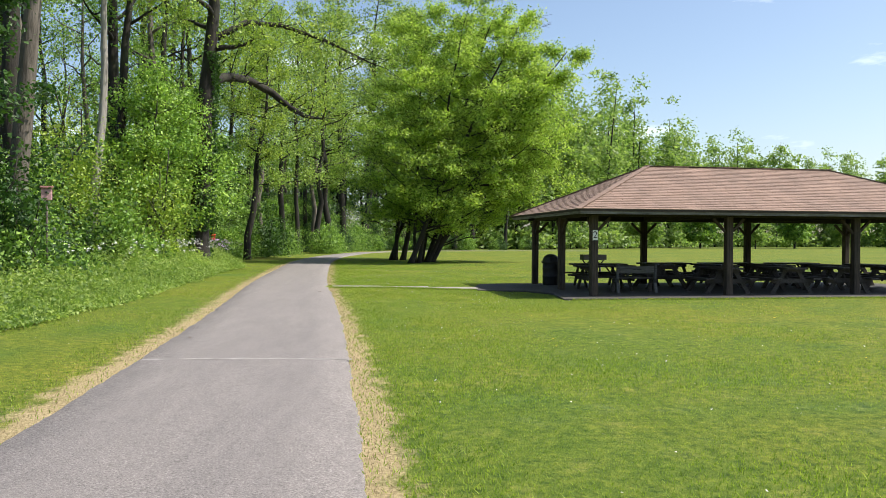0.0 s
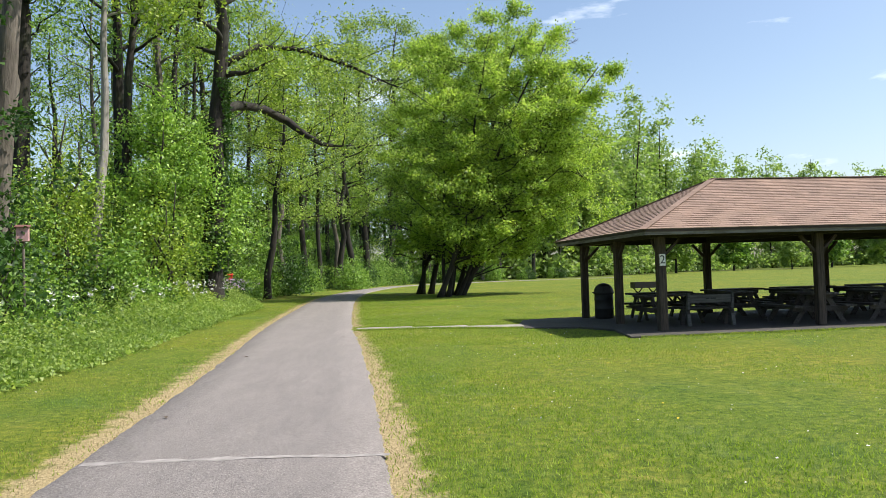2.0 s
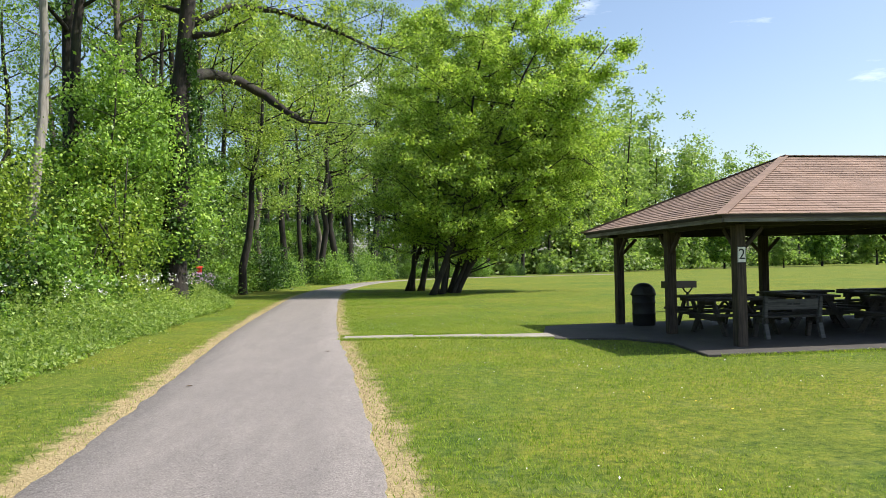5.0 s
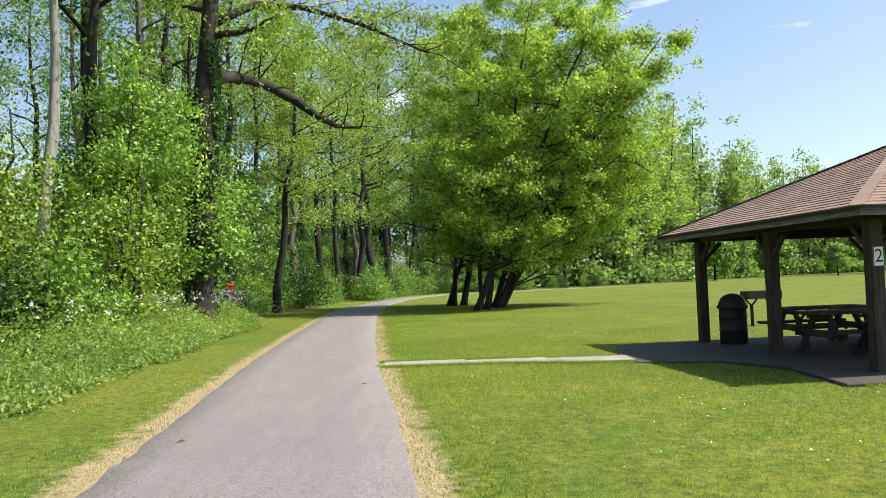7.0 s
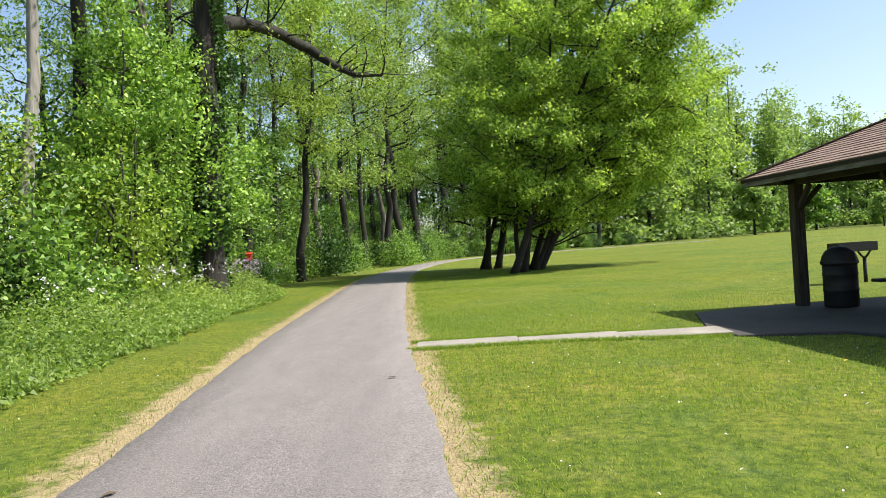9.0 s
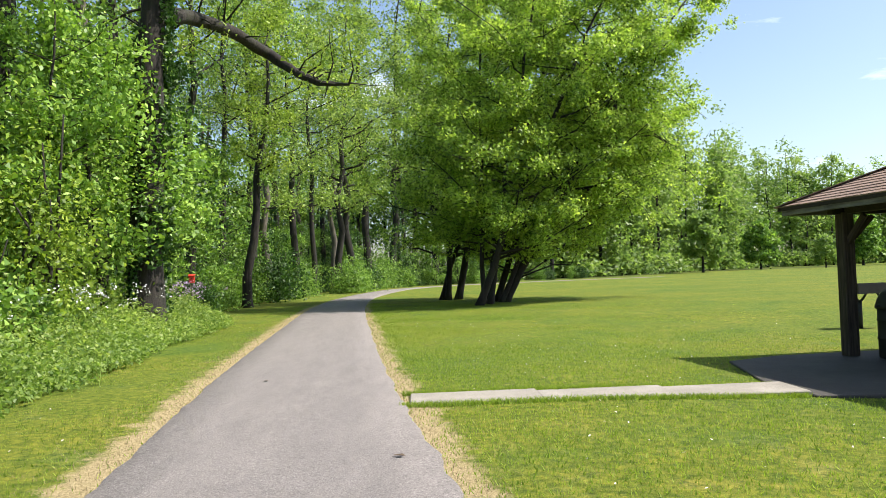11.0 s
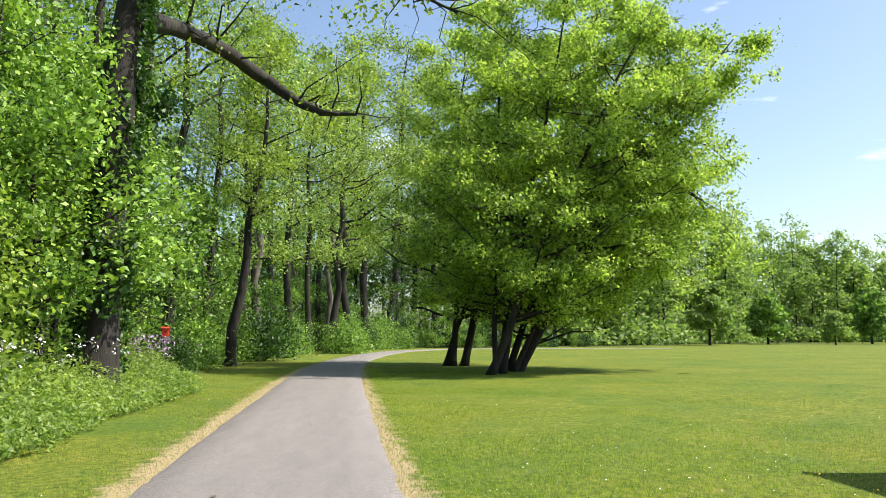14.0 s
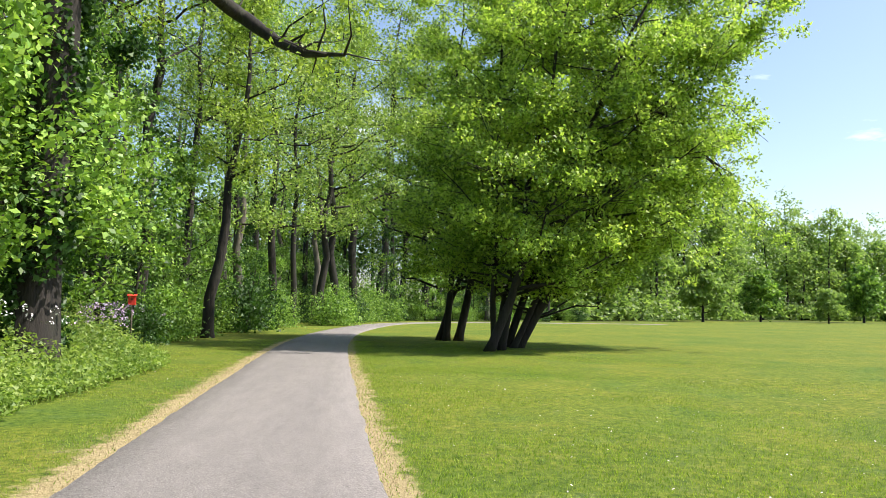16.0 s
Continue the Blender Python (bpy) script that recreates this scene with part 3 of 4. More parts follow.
keep = np.array([noise.noise((math.cos(q) * 1.3, math.sin(q) * 1.3, z * 0.5)) > -0.12 for q, z in zip(a, h)])
ivy = np.stack([-13.85 + 0.9 * (h / 22) ** 1.1 + rr * np.cos(a), 17.0 + 0.4 * (h / 22) ** 1.1 + rr * np.sin(a), h], -1)[keep]
tagged(new("ivy", array_mesh("ivy", leaf_array(ivy_rng, ivy, 0.12, 0.1, 0.8), 4, LEAF_DARK_SHADED)), "dark glossy ivy climbing the trunk of the large edge tree", "ivy", kind="stuff")

# slender leaning tree standing clear of the wood
tree("slender_tree", "slender dark tree leaning beside the path, bare below", "tree", 22, 15.5, 0.26, 2.6, 0.5, 12, 40, 0.13, BARK, LEAF_LIME,
     pose(-15.7, 37.1, 0), 0.5, 0.42, lean=(1.6, 0.4))
tree("pale_tree", "pale-barked tree with a bare upright trunk", "tree", 23, 19, 0.22, 2.6, 0.62, 9, 22, 0.16, BARK_PALE, LEAF_LIME,
     pose(-17.0, 12.9, 0), 0.8, 0.5, lean=(0.5, 0.5))
tree("grey_tree", "tall grey-barked woodland tree at the wood's edge", "tree", 24, 22, 0.30, 3.2, 0.5, 11, 26, 0.16, BARK_GREY, LEAF,
     pose(-15.2, 3.0, 0), 0.8, 0.5, lean=(1.2, 0.2))

# kinds of woodland tree, each built once and then repeated
FOREST = "woodland trees"
tall = [tree("woodland_tree", "tall woodland tree with a long dark trunk and thin spring crown", "tree", 31 + i, 23, 0.27 + 0.05 * i, 3.4, 0.5, 12, 16, 0.165, (BARK, BARK_GREY, BARK)[i], (LEAF_LIME, LEAF_MAPLE, LEAF)[i],
             pose(-23 - 2 * i, 8 + 9 * i, 0), 0.8, 0.6, lean=(0.8 - 0.9 * i, 0.4), group=FOREST, sides=8) for i in range(3)]
# third young tree and second bush have understory shade in their leaf colour
under = [tree("young_tree", "young woodland tree in bright green leaf, branched low", "tree", 41 + i, 8.5 + i, 0.09, 2.5, 0.14, 14, 36, 0.165, BARK, (LEAF_MAPLE, LEAF, LEAF_DARK_SHADED)[i],
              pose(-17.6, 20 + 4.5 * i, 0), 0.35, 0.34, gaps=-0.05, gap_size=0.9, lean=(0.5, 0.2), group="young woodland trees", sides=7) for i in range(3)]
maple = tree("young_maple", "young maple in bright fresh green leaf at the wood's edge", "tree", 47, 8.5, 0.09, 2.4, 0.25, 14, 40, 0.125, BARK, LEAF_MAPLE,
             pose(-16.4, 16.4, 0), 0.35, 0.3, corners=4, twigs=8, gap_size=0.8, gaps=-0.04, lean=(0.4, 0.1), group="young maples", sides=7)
bush = [shrub("bush", "dense green bush of the wood's edge", 51 + i, 1.5, 2.3 + 0.5 * i, 4200, 0.12, (LEAF, LEAF_DARK_SHADED, LEAF)[i], pose(-17.3 - 0.2 * i, 39 + 5 * i, 0), "wood edge bushes", corners=3) for i in range(3)]


def placed(rng, x, y, smin=0.8, smax=1.2):
    s = rng.uniform(smin, smax)
    return pose(x, y, 0, 0, 0, rng.uniform(0, 360)) @ Matrix.Diagonal((s, s, s * rng.uniform(0.9, 1.12), 1))


broad = tree("broad_tree", "tall broad woodland tree in fresh yellow-green spring leaf", "tree", 37, 25, 0.34, 5.2, 0.34, 22, 40, 0.19, BARK, LEAF_BROAD,
             pose(-13.8, 66, 0), 0.45, 0.6, gaps=-0.06, gap_size=1.3, lean=(1.2, 0.2), group="broad trees by the bend", sides=8)
rng = np.random.default_rng(77)
for x, y, s in ((-13.4, 73, 1.15), (-12.0, 80, 1.35), (-9.5, 90, 1.45), (-4.5, 96, 1.3), (1.5, 101, 1.15), (-16.5, 58, 0.95), (-7, 106, 1.25), (7, 107, 1.15), (-17.5, 47, 0.85)):
    copy_thing(broad, placed(rng, x, y, s, s + 0.04))
spots = [(-15.9, 3.0), (-17, 12.9), (-13.85, 17.0), (-15.7, 37.1), (-23, 8), (-25, 17), (-27, 26), (-16.4, 16.4)]


def clear(x, y, gap):
    """Free of other trees, and out of the open lanes to the red nest box and the slender tree."""
    for ex, ey, tx_, ty_ in ((-6.9, 0.0, -16.0, 28.3), (-6.0, -6.0, -15.7, 37.1), (-7.2, 2.6, -15.7, 37.1), (-6.4, -3.0, -13.85, 17.0)):
        f = ((x - ex) * (tx_ - ex) + (y - ey) * (ty_ - ey)) / ((tx_ - ex) ** 2 + (ty_ - ey) ** 2)
        if 0.3 < f < 1.02 and math.hypot(x - ex - f * (tx_ - ex), y - ey - f * (ty_ - ey)) < 1.5:
            return False
    return all(math.hypot(x - q[0], y - q[1]) > gap for q in spots)


# trees whose places matter: the overhanging row past the slender tree, a dark forked trunk, young maples round the ivy tree
for x, y, k, s in ((-17.3, 15.8, 0, 0.95), (-18.6, 43, 0, 0.9), (-17.2, 50, 1, 0.95), (-18.5, 57, 0, 1.05), (-15.6, 62, 0, 0.95), (-14.6, 69, 1, 1.0), (-16.5, 75, 0, 1.1), (-12.0, 82, 0, 1.0), (-8.0, 91, 0, 1.0), (-2.5, 97, 2, 1.0), (-19.0, 33, 0, 1.0), (-16.6, 6.2, 2, 0.9), (-18.4, 9.4, 1, 1.0), (-19.6, 13.0, 2, 1.0), (-18.8, 19.2, 2, 0.95), (-17.6, 22.4, 1, 0.8), (-18.6, 27.4, 2, 0.9), (-17.9, 29.8, 0, 0.8), (-17.4, 0.4, 1, 0.95), (-18.2, 35.6, 2, 0.85)):
    spots.append((x, y))
    copy_thing(tall[k], placed(rng, x, y, s, s + 0.05))
for x, y, k, s in ((-16.0, 19.8, 9, 0.95), (-17.2, 25.5, 9, 1.0), (-15.3, 14.3, 9, 0.92), (-14.75, 16.1, 9, 0.98), (-17.0, 31.5, 0, 0.8), (-18.0, 40.5, 1, 1.0)):
    spots.append((x, y))
    copy_thing(maple if k == 9 else under[k], placed(rng, x, y, s, s + 0.05))
made = 0
for i in range(900):
    y = rng.uniform(-10, 128)
    back = 1.0 + abs(rng.normal()) * 10
    x = wood_edge(y) - back
    if y > 78:
        x, y = rng.uniform(-30, 22), rng.uniform(96, 125)
        if x > wood_edge(y) - 2:
            continue
    if clear(x, y, 2.7):
        spots.append((x, y))
        copy_thing(tall[rng.choice(3, p=[0.2, 0.4, 0.4])], placed(rng, x, y, 0.75, 1.1))
        made += 1
    if made >= 46:
        break
made = 0
for i in range(900):
    y = rng.uniform(-6, 98)
    x = wood_edge(y) - 0.8 - abs(rng.normal()) * 4.0
    if y < 16 and x > -15.2:
        continue
    if clear(x, y, 1.9):
        spots.append((x, y))
        kind = under[rng.choice(3, p=[0.38, 0.30, 0.32])]
        copy_thing(maple if y < 24 and kind is not under[2] else kind, placed(rng, x, y, 0.45, 0.85))
        made += 1
    if made >= 30:
        break
for i in range(16):
    y = rng.uniform(40, 92)
    x = wood_edge(y) - rng.uniform(0.2, 2.5)
    copy_thing(under[rng.integers(0, 3)], placed(rng, x, y, 0.45, 0.9))
made = 0
for i in range(900):
    y = rng.uniform(-4, 104)
    x = wood_edge(y) - rng.uniform(-0.3, 2.6)
    if clear(x, y, 1.0):
        spots.append((x, y))
        copy_thing(bush[rng.integers(0, 3)], placed(rng, x, y, 0.55, 1.1))
        made += 1
    if made >= 46:
        break

for x, y in ((-12.6, 63), (-12.9, 66.5), (-12.4, 70), (-12.2, 74), (-11.2, 77), (-10.6, 81), (-8.6, 84.5), (-8.2, 88), (-5.5, 91), (-3.0, 94), (0.5, 97), (-15.4, 55), (-16.0, 50), (-15.8, 45)):
    copy_thing(bush[int(rng.integers(0, 3))], placed(rng, x, y, 0.85, 1.45))

# the vine-hung thicket round the pale trunk, and the bush by the nest box
shrub("vine_thicket", "tall yellow-green vine-hung thicket beside the pale trunk", 61, 1.3, 7.6, 15000, 0.10, LEAF_LIME, pose(-17.45, 10.7, 0), stems=6)
shrub("vine_thicket", "yellow-green vine-hung thicket between pale trunk and ivy tree", 64, 1.3, 5.6, 9000, 0.10, LEAF_LIME, pose(-14.7, 12.4, 0), stems=5)
shrub("vine_thicket", "dense bright green thicket at the wood's edge", 62, 1.9, 5.2, 18000, 0.105, LEAF, pose(-17.3, 6.6, 0), stems=6)
shrub("vine_thicket", "dense thicket below the grey tree, shade painted into its green", 63, 2.3, 4.2, 18000, 0.105, LEAF_DARK_SHADED, pose(-15.4, 1.1, 0), stems=6)


# ---- far woods round the lawn ----
def far_woods(seed, count, line, label, leaf, deep, per=34, clumps=30, mat=LEAF_FAR):
    rng = np.random.default_rng(seed)
    pts, tubes = [], []
    for i in range(count):
        f = (i + rng.uniform(0, 1)) / count
        x, y = np.interp(f, line[0], line[1]), np.interp(f, line[0], line[2])
        h, r = np.interp(f, line[0], line[3]) * rng.uniform(0.68, 1.08), rng.uniform(3.0, 5.2)
        x, y = x + rng.normal() * deep[0], y + rng.uniform(-0.5, 1) * deep[1]
        tubes.append(tube([(x, y, -0.2), (x + rng.normal() * 0.4, y, h * 0.4), (x + rng.normal(), y, h * 0.85)], [0.26, 0.2, 0.06], 5))
        u = rng.normal(size=(clumps, 3))
        u /= np.linalg.norm(u, axis=1)[:, None]
        c = u * rng.uniform(0.4, 1.0, (clumps, 1)) * np.array([r, r, h * 0.5]) + np.array([x, y, h * 0.5])
        c[:, 2] = np.maximum(c[:, 2], rng.uniform(0.5, 2.5, clumps))
        low_c = np.stack([x + rng.normal(size=9) * r * 0.7, y - rng.uniform(0, 3, 9), rng.uniform(0.5, 3.2, 9)], -1)
        pts.append(clumped(rng, np.concatenate([c, low_c]), per, 1.05, 0.7))
    pts = np.concatenate(pts)
    pts = pts[pts[:, 2] > 0.1]
    root = thing("far_woods", label, "woods", kind="stuff")
    v, f = joined(tubes)
    tagged(part("trunks", mesh_of("trunks", v, f, BARK), root), kind="stuff")
    tagged(part("crowns", array_mesh("crowns", leaf_array(rng, pts, leaf, 0.4, 0.0, 3), 3, mat), root), kind="stuff")


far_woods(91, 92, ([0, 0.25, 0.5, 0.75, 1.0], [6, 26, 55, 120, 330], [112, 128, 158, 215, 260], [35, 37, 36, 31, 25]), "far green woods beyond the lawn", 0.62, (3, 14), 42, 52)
# backing woods: leaf colour holds the gloom between the trunks
far_woods(92, 60, ([0, 1.0], [-34, -36], [-14, 130], [11, 13]), "woods behind the wood's edge, shade painted into their leaf green", 0.5, (4, 4), 24, 26, LEAF_DARK_SHADED)
far_woods(93, 34, ([0, 0.5, 1.0], [-34, -8, 14], [112, 112, 122], [23, 24, 25]), "green woods beyond the bend of the path", 0.5, (3, 9), 28, 36, LEAF)
far_woods(94, 46, ([0, 1.0], [95, 210], [196, 225], [28, 25]), "far woods at the end of the lawn, haze in their pale green", 0.85, (6, 10), 34, 40)
lone = [tree("field_tree", "round-crowned green tree at the far side of the lawn", "tree", 71 + i, 9.5 - i, 0.22, 3.4, 0.22, 14, 16, 0.55, BARK, LEAF if i else LEAF_FAR,
             (pose(40.8, 123, 0), pose(58.3, 140, 0))[i], 0.35, 0.55, group="far field trees", sides=6) for i in range(2)]
rng = np.random.default_rng(8)
for x, y, s in ((84, 150, 1.0), (100, 156, 1.15), (66, 131, 0.6), (122, 170, 1.0), (146, 180, 1.1)):
    copy_thing(lone[int(rng.integers(0, 2))], placed(rng, x, y, s, s + 0.1))


# ---- pavilion ----
pav = thing("picnic_pavilion", "open picnic pavilion with brown shingled hip roof and dark wooden posts", "pavilion", PAV)
EX0, EX1, EY0, EY1, EZ = -0.65, 12.95, -0.65, 6.48, 2.42       # eaves, underside of the fascia top
RX0, RX1, RY, RZ = 2.9, 9.4, 2.915, 4.0                       # ridge
post_me = board("post", (0.2, 0.2, 2.28), POST_WOOD, 0.014, (0, 0, 1.14 + 0.03))
POSTS = [(PX0 + i * BAY, y) for i in range(4) for y in (PY0, PY1)] + [(PX0, 2.85), (PX1, 2.85)]
for x, y in POSTS:
    part("post", post_me, pav, m=pose(x, y, 0, 0, 0, random.uniform(-2, 2)))
brace_me = board("brace", (0.07, 0.09, 0.62), POST_WOOD, 0.006)
for x, y in POSTS[:8]:
    for s in (-1, 1):
        if 0 <= x + s <= PX1 + 0.2:
            part("brace", brace_me, pav, m=pose(x + s * 0.26, y, 2.02, 0, s * 45, 0))
for x, y, d in ((PX0, PY0, 1), (PX0, PY1, -1), (PX0, 2.85, 1), (PX0, 2.85, -1), (PX1, PY0, 1), (PX1, PY1, -1)):
    part("brace", brace_me, pav, m=pose(x, y + d * 0.26, 2.02, -d * 45, 0, 0))
for y in (PY0, PY1):
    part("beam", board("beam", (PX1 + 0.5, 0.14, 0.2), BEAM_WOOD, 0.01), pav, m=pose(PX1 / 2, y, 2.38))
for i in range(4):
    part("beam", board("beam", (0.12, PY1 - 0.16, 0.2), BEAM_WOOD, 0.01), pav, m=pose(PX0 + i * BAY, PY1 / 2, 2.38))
for y, turn in ((EY0, 0), (EY1, 0)):
    part("fascia", board("fascia", (EX1 - EX0, 0.035, 0.15), FASCIA, 0.006), pav, "weathered grey fascia board", pose((EX0 + EX1) / 2, y, EZ - 0.03))
for x in (EX0, EX1):
    part("fascia", board("fascia", (0.035, EY1 - EY0 - 0.04, 0.15), FASCIA, 0.006), pav, "weathered grey fascia board", pose(x, (EY0 + EY1) / 2, EZ - 0.03))
# roof deck: a hipped shell with thickness
o = 0.05
low = [(EX0 - o, EY0 - o, EZ + 0.03), (EX1 + o, EY0 - o, EZ + 0.03), (EX1 + o, EY1 + o, EZ + 0.03), (EX0 - o, EY1 + o, EZ + 0.03), (RX0, RY, RZ), (RX1, RY, RZ)]
verts = low + [(x, y, z - 0.06) for x, y, z in low]
tops = [(0, 1, 5, 4), (1, 2, 5), (2, 3, 4, 5), (3, 0, 4)]
faces = tops + [tuple(i + 6 for i in f[::-1]) for f in tops] + [(i, i + 6, (i + 1) % 4 + 6, (i + 1) % 4) for i in range(4)]
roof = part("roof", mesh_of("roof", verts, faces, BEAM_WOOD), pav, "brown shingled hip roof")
# shingle courses, one tab after another
V = [Vector(p) for p in low]
pieces, single = [], []
srng = np.random.default_rng(4)
for a, c, d, e in ((V[0], V[1], V[5], V[4]), (V[1], V[2], V[5], V[5]), (V[2], V[3], V[4], V[5]), (V[3], V[0], V[4], V[4])):
    nrm = (c - a).cross(e - a).normalized()
    slope = ((d + e) / 2 - (a + c) / 2).length if d != e else (d - (a + c) / 2).length
    rows = int(slope / 0.145)
    for r in range(rows + 1):
        f0, f1 = r / (rows + 1), min(1, (r + 1.12) / (rows + 1))
        p0, p1, q0, q1 = a.lerp(e, f0), c.lerp(d, f0), a.lerp(e, f1), c.lerp(d, f1)
        ln = (p1 - p0).length
        u = (p1 - p0).normalized() if ln > 0.01 else Vector((1, 0, 0))
        s = -srng.uniform(0, 0.3)
        while s < ln:
            w = srng.uniform(0.24, 0.36)
            s0, s1 = max(0, s), min(ln, s + w - 0.004)
            if s1 - s0 > 0.03:
                up = q0 - p0
                lift = nrm * (0.016 + srng.uniform(0, 0.005))
                b0, b1 = p0 + u * s0, p0 + u * s1
                tl, tr = (q0 - a).dot(u), (q1 - a).dot(u)
                base = (p0 - a).dot(u)
                t0 = q0 + u * (min(max(base + s0, tl), tr) - tl)
                t1 = q0 + u * (min(max(base + s1, tl), tr) - tl)
                near_pieces = single if s0 + base < 5.2 and (a is V[0] or a is V[3]) and r < 24 and len(single) < 300 and (b0.x < 3.2) else pieces
                near_pieces.append(([b0 + lift, b1 + lift, t1 + nrm * 0.006, t0 + nrm * 0.006, b0, b1], [(0, 1, 2, 3), (4, 5, 1, 0)]))
            s += w
v, f = joined(pieces)
tagged(part("shingles", mesh_of("shingles", v, f, SHINGLE), pav, "faded brown asphalt shingles"), kind="stuff")
for v, f in single:
    part("shingle", mesh_of("shingle", v, f, SHINGLE), roof)
cap_me = board("ridge_cap", (0.19, 0.30, 0.012), SHINGLE, 0)
for a, c in ((V[4], V[5]), (V[0], V[4]), (V[1], V[5]), (V[2], V[5]), (V[3], V[4])):
    d = c - a
    n = int(d.length / 0.2)
    rot = d.to_track_quat("Y", "Z").to_matrix().to_4x4()
    for i in range(n):
        p = a.lerp(c, (i + 0.5) / n) + Vector((0, 0, 0.022))
        part("ridge_cap", cap_me, roof, m=Matrix.Translation(p) @ rot @ pose(0, 0, 0, 1.5, 0, 0))

# number plate on the corner post
WHITE = plain("white_sign_paint", (0.75, 0.75, 0.72), 0.5, 0, 0.05)
BLACK = plain("black_paint", (0.015, 0.015, 0.017), 0.5)
plate = thing("number_sign", "white plate with a black number 2 on the corner post", "sign", PAV @ pose(0.0, -0.112, 1.74))
part("plate", board("plate", (0.17, 0.012, 0.30), WHITE, 0.004), plate)
for x, z, w, h in ((-0.08, 0, 0.01, 0.30), (0.08, 0, 0.01, 0.30), (0, -0.145, 0.15, 0.01), (0, 0.145, 0.15, 0.01)):
    part("rim", board("rim", (w, 0.004, h), BLACK, 0), plate, "black painted border", pose(x, -0.008, z))
cu = bpy.data.curves.new("digit", "FONT")
cu.body, cu.size, cu.align_x, cu.align_y, cu.extrude = "2", 0.28, "CENTER", "CENTER", 0.001
tmp = bpy.data.objects.new("digit_curve", cu)
digit_me = bpy.data.meshes.new_from_object(tmp)
bpy.data.objects.remove(tmp)
digit_me.materials.clear()
digit_me.materials.append(BLACK)
part("digit", digit_me, plate, "black number 2", pose(0, -0.009, 0, 90, 0, 0))


# ---- things in and by the pavilion ----
def picnic_table(m, group="picnic tables"):
    t = thing("picnic_table", "weathered grey wooden picnic table with attached benches", "picnic table", m, group)
    plank = board("plank", (1.83, 0.138, 0.055), TABLE_WOOD, 0.006)
    for i in range(5):
        part("top_plank", plank, t, m=pose(0, -0.29 + i * 0.145, 0.75))
    for s in (-1, 1):
        for k in range(2):
            part("seat_plank", plank, t, m=pose(0, s * (0.60 + 0.145 * k), 0.44))
    leg = board("leg", (0.05, 0.13, 0.93), TABLE_WOOD, 0.006)
    bearer = board("seat_bearer", (0.045, 1.45, 0.13), TABLE_WOOD, 0.006)
    cleat = board("top_cleat", (0.045, 0.7, 0.10), TABLE_WOOD, 0.006)
    brace = board("brace", (0.04, 0.07, 0.62), TABLE_WOOD, 0.006)
    for x in (-0.62, 0.62):
        for s in (-1, 1):
            part("leg", leg, t, m=pose(x, s * 0.42, 0.36, s * 33, 0, 0))
        part("seat_bearer", bearer, t, m=pose(x + 0.042 * np.sign(x), 0, 0.375))
        part("top_cleat", cleat, t, m=pose(x + 0.042 * np.sign(x), 0, 0.685))
        part("brace", brace, t, m=pose(x * 0.62, 0, 0.53, 0, -40 * np.sign(x), 0))
    return t


F = 0.036
table = picnic_table(PAV @ pose(4.3, 0.95, F, 0, 0, 88))
for x, y, a in ((6.35, 1.0, 92), (8.3, 1.0, 87), (10.4, 1.0, 91), (1.3, 2.5, 3), (1.75, 4.25, -2), (3.6, 3.4, 86), (5.6, 3.5, 94), (7.6, 3.4, 90),
                (9.6, 3.5, 88), (11.4, 3.4, 92), (4.6, 5.2, 5), (7.0, 5.25, -2), (9.6, 5.2, 0)):
    copy_thing(table, PAV @ pose(x, y, F, 0, 0, a))

GREY_BOARD = wood_material("silvered_bench_wood", (0.035, 0.034, 0.033), (0.14, 0.138, 0.133), (0.06, 1, 1))


def park_bench(m):
    t = thing("park_bench", "silver-grey wooden bench with a lettered back board on the slab", "bench", m)
    part("back_board", board("back_board", (1.06, 0.04, 0.21), GREY_BOARD, 0.006), t, "silvered grey back board", pose(0, -0.20, 0.69, 8, 0, 0))
    for i in range(3):
        part("seat_plank", board("seat_plank", (1.10, 0.125, 0.04), TABLE_WOOD, 0.006), t, m=pose(0, -0.09 + 0.135 * i, 0.44))
    for x in (-0.57, 0.57):
        part("arm_post", board("arm_post", (0.07, 0.10, 0.42), GREY_BOARD, 0.008), t, m=pose(x, -0.19, 0.64, 8, 0, 0))
        part("side_frame", board("side_frame", (0.06, 0.55, 0.10), TABLE_WOOD, 0.008), t, m=pose(x, 0.03, 0.37))
        part("foot", board("foot", (0.09, 0.09, 0.44), GREY_BOARD, 0.008), t, m=pose(x, -0.20, 0.205, -18, 0, 0))
        part("foot", board("foot", (0.09, 0.09, 0.42), TABLE_WOOD, 0.008), t, m=pose(x, 0.24, 0.20, 14, 0, 0))
    for x, w in ((-0.08, 0.09), (0.07, 0.14)):
        part("lettering", board("lettering", (w, 0.004, 0.035), BLACK, 0), t, "dark illegible lettering", pose(x, -0.223, 0.70, 8, 0, 0))
    return t


park_bench(PAV @ pose(1.72, 1.15, F, 0, 0, -5))

DARK_STEEL = plain("dark_steel", (0.014, 0.014, 0.015), 0.65, 0.0, 0.3)
DARK_PLASTIC = plain("black_bin_plastic", (0.012, 0.012, 0.013), 0.6, 0, 0.25)


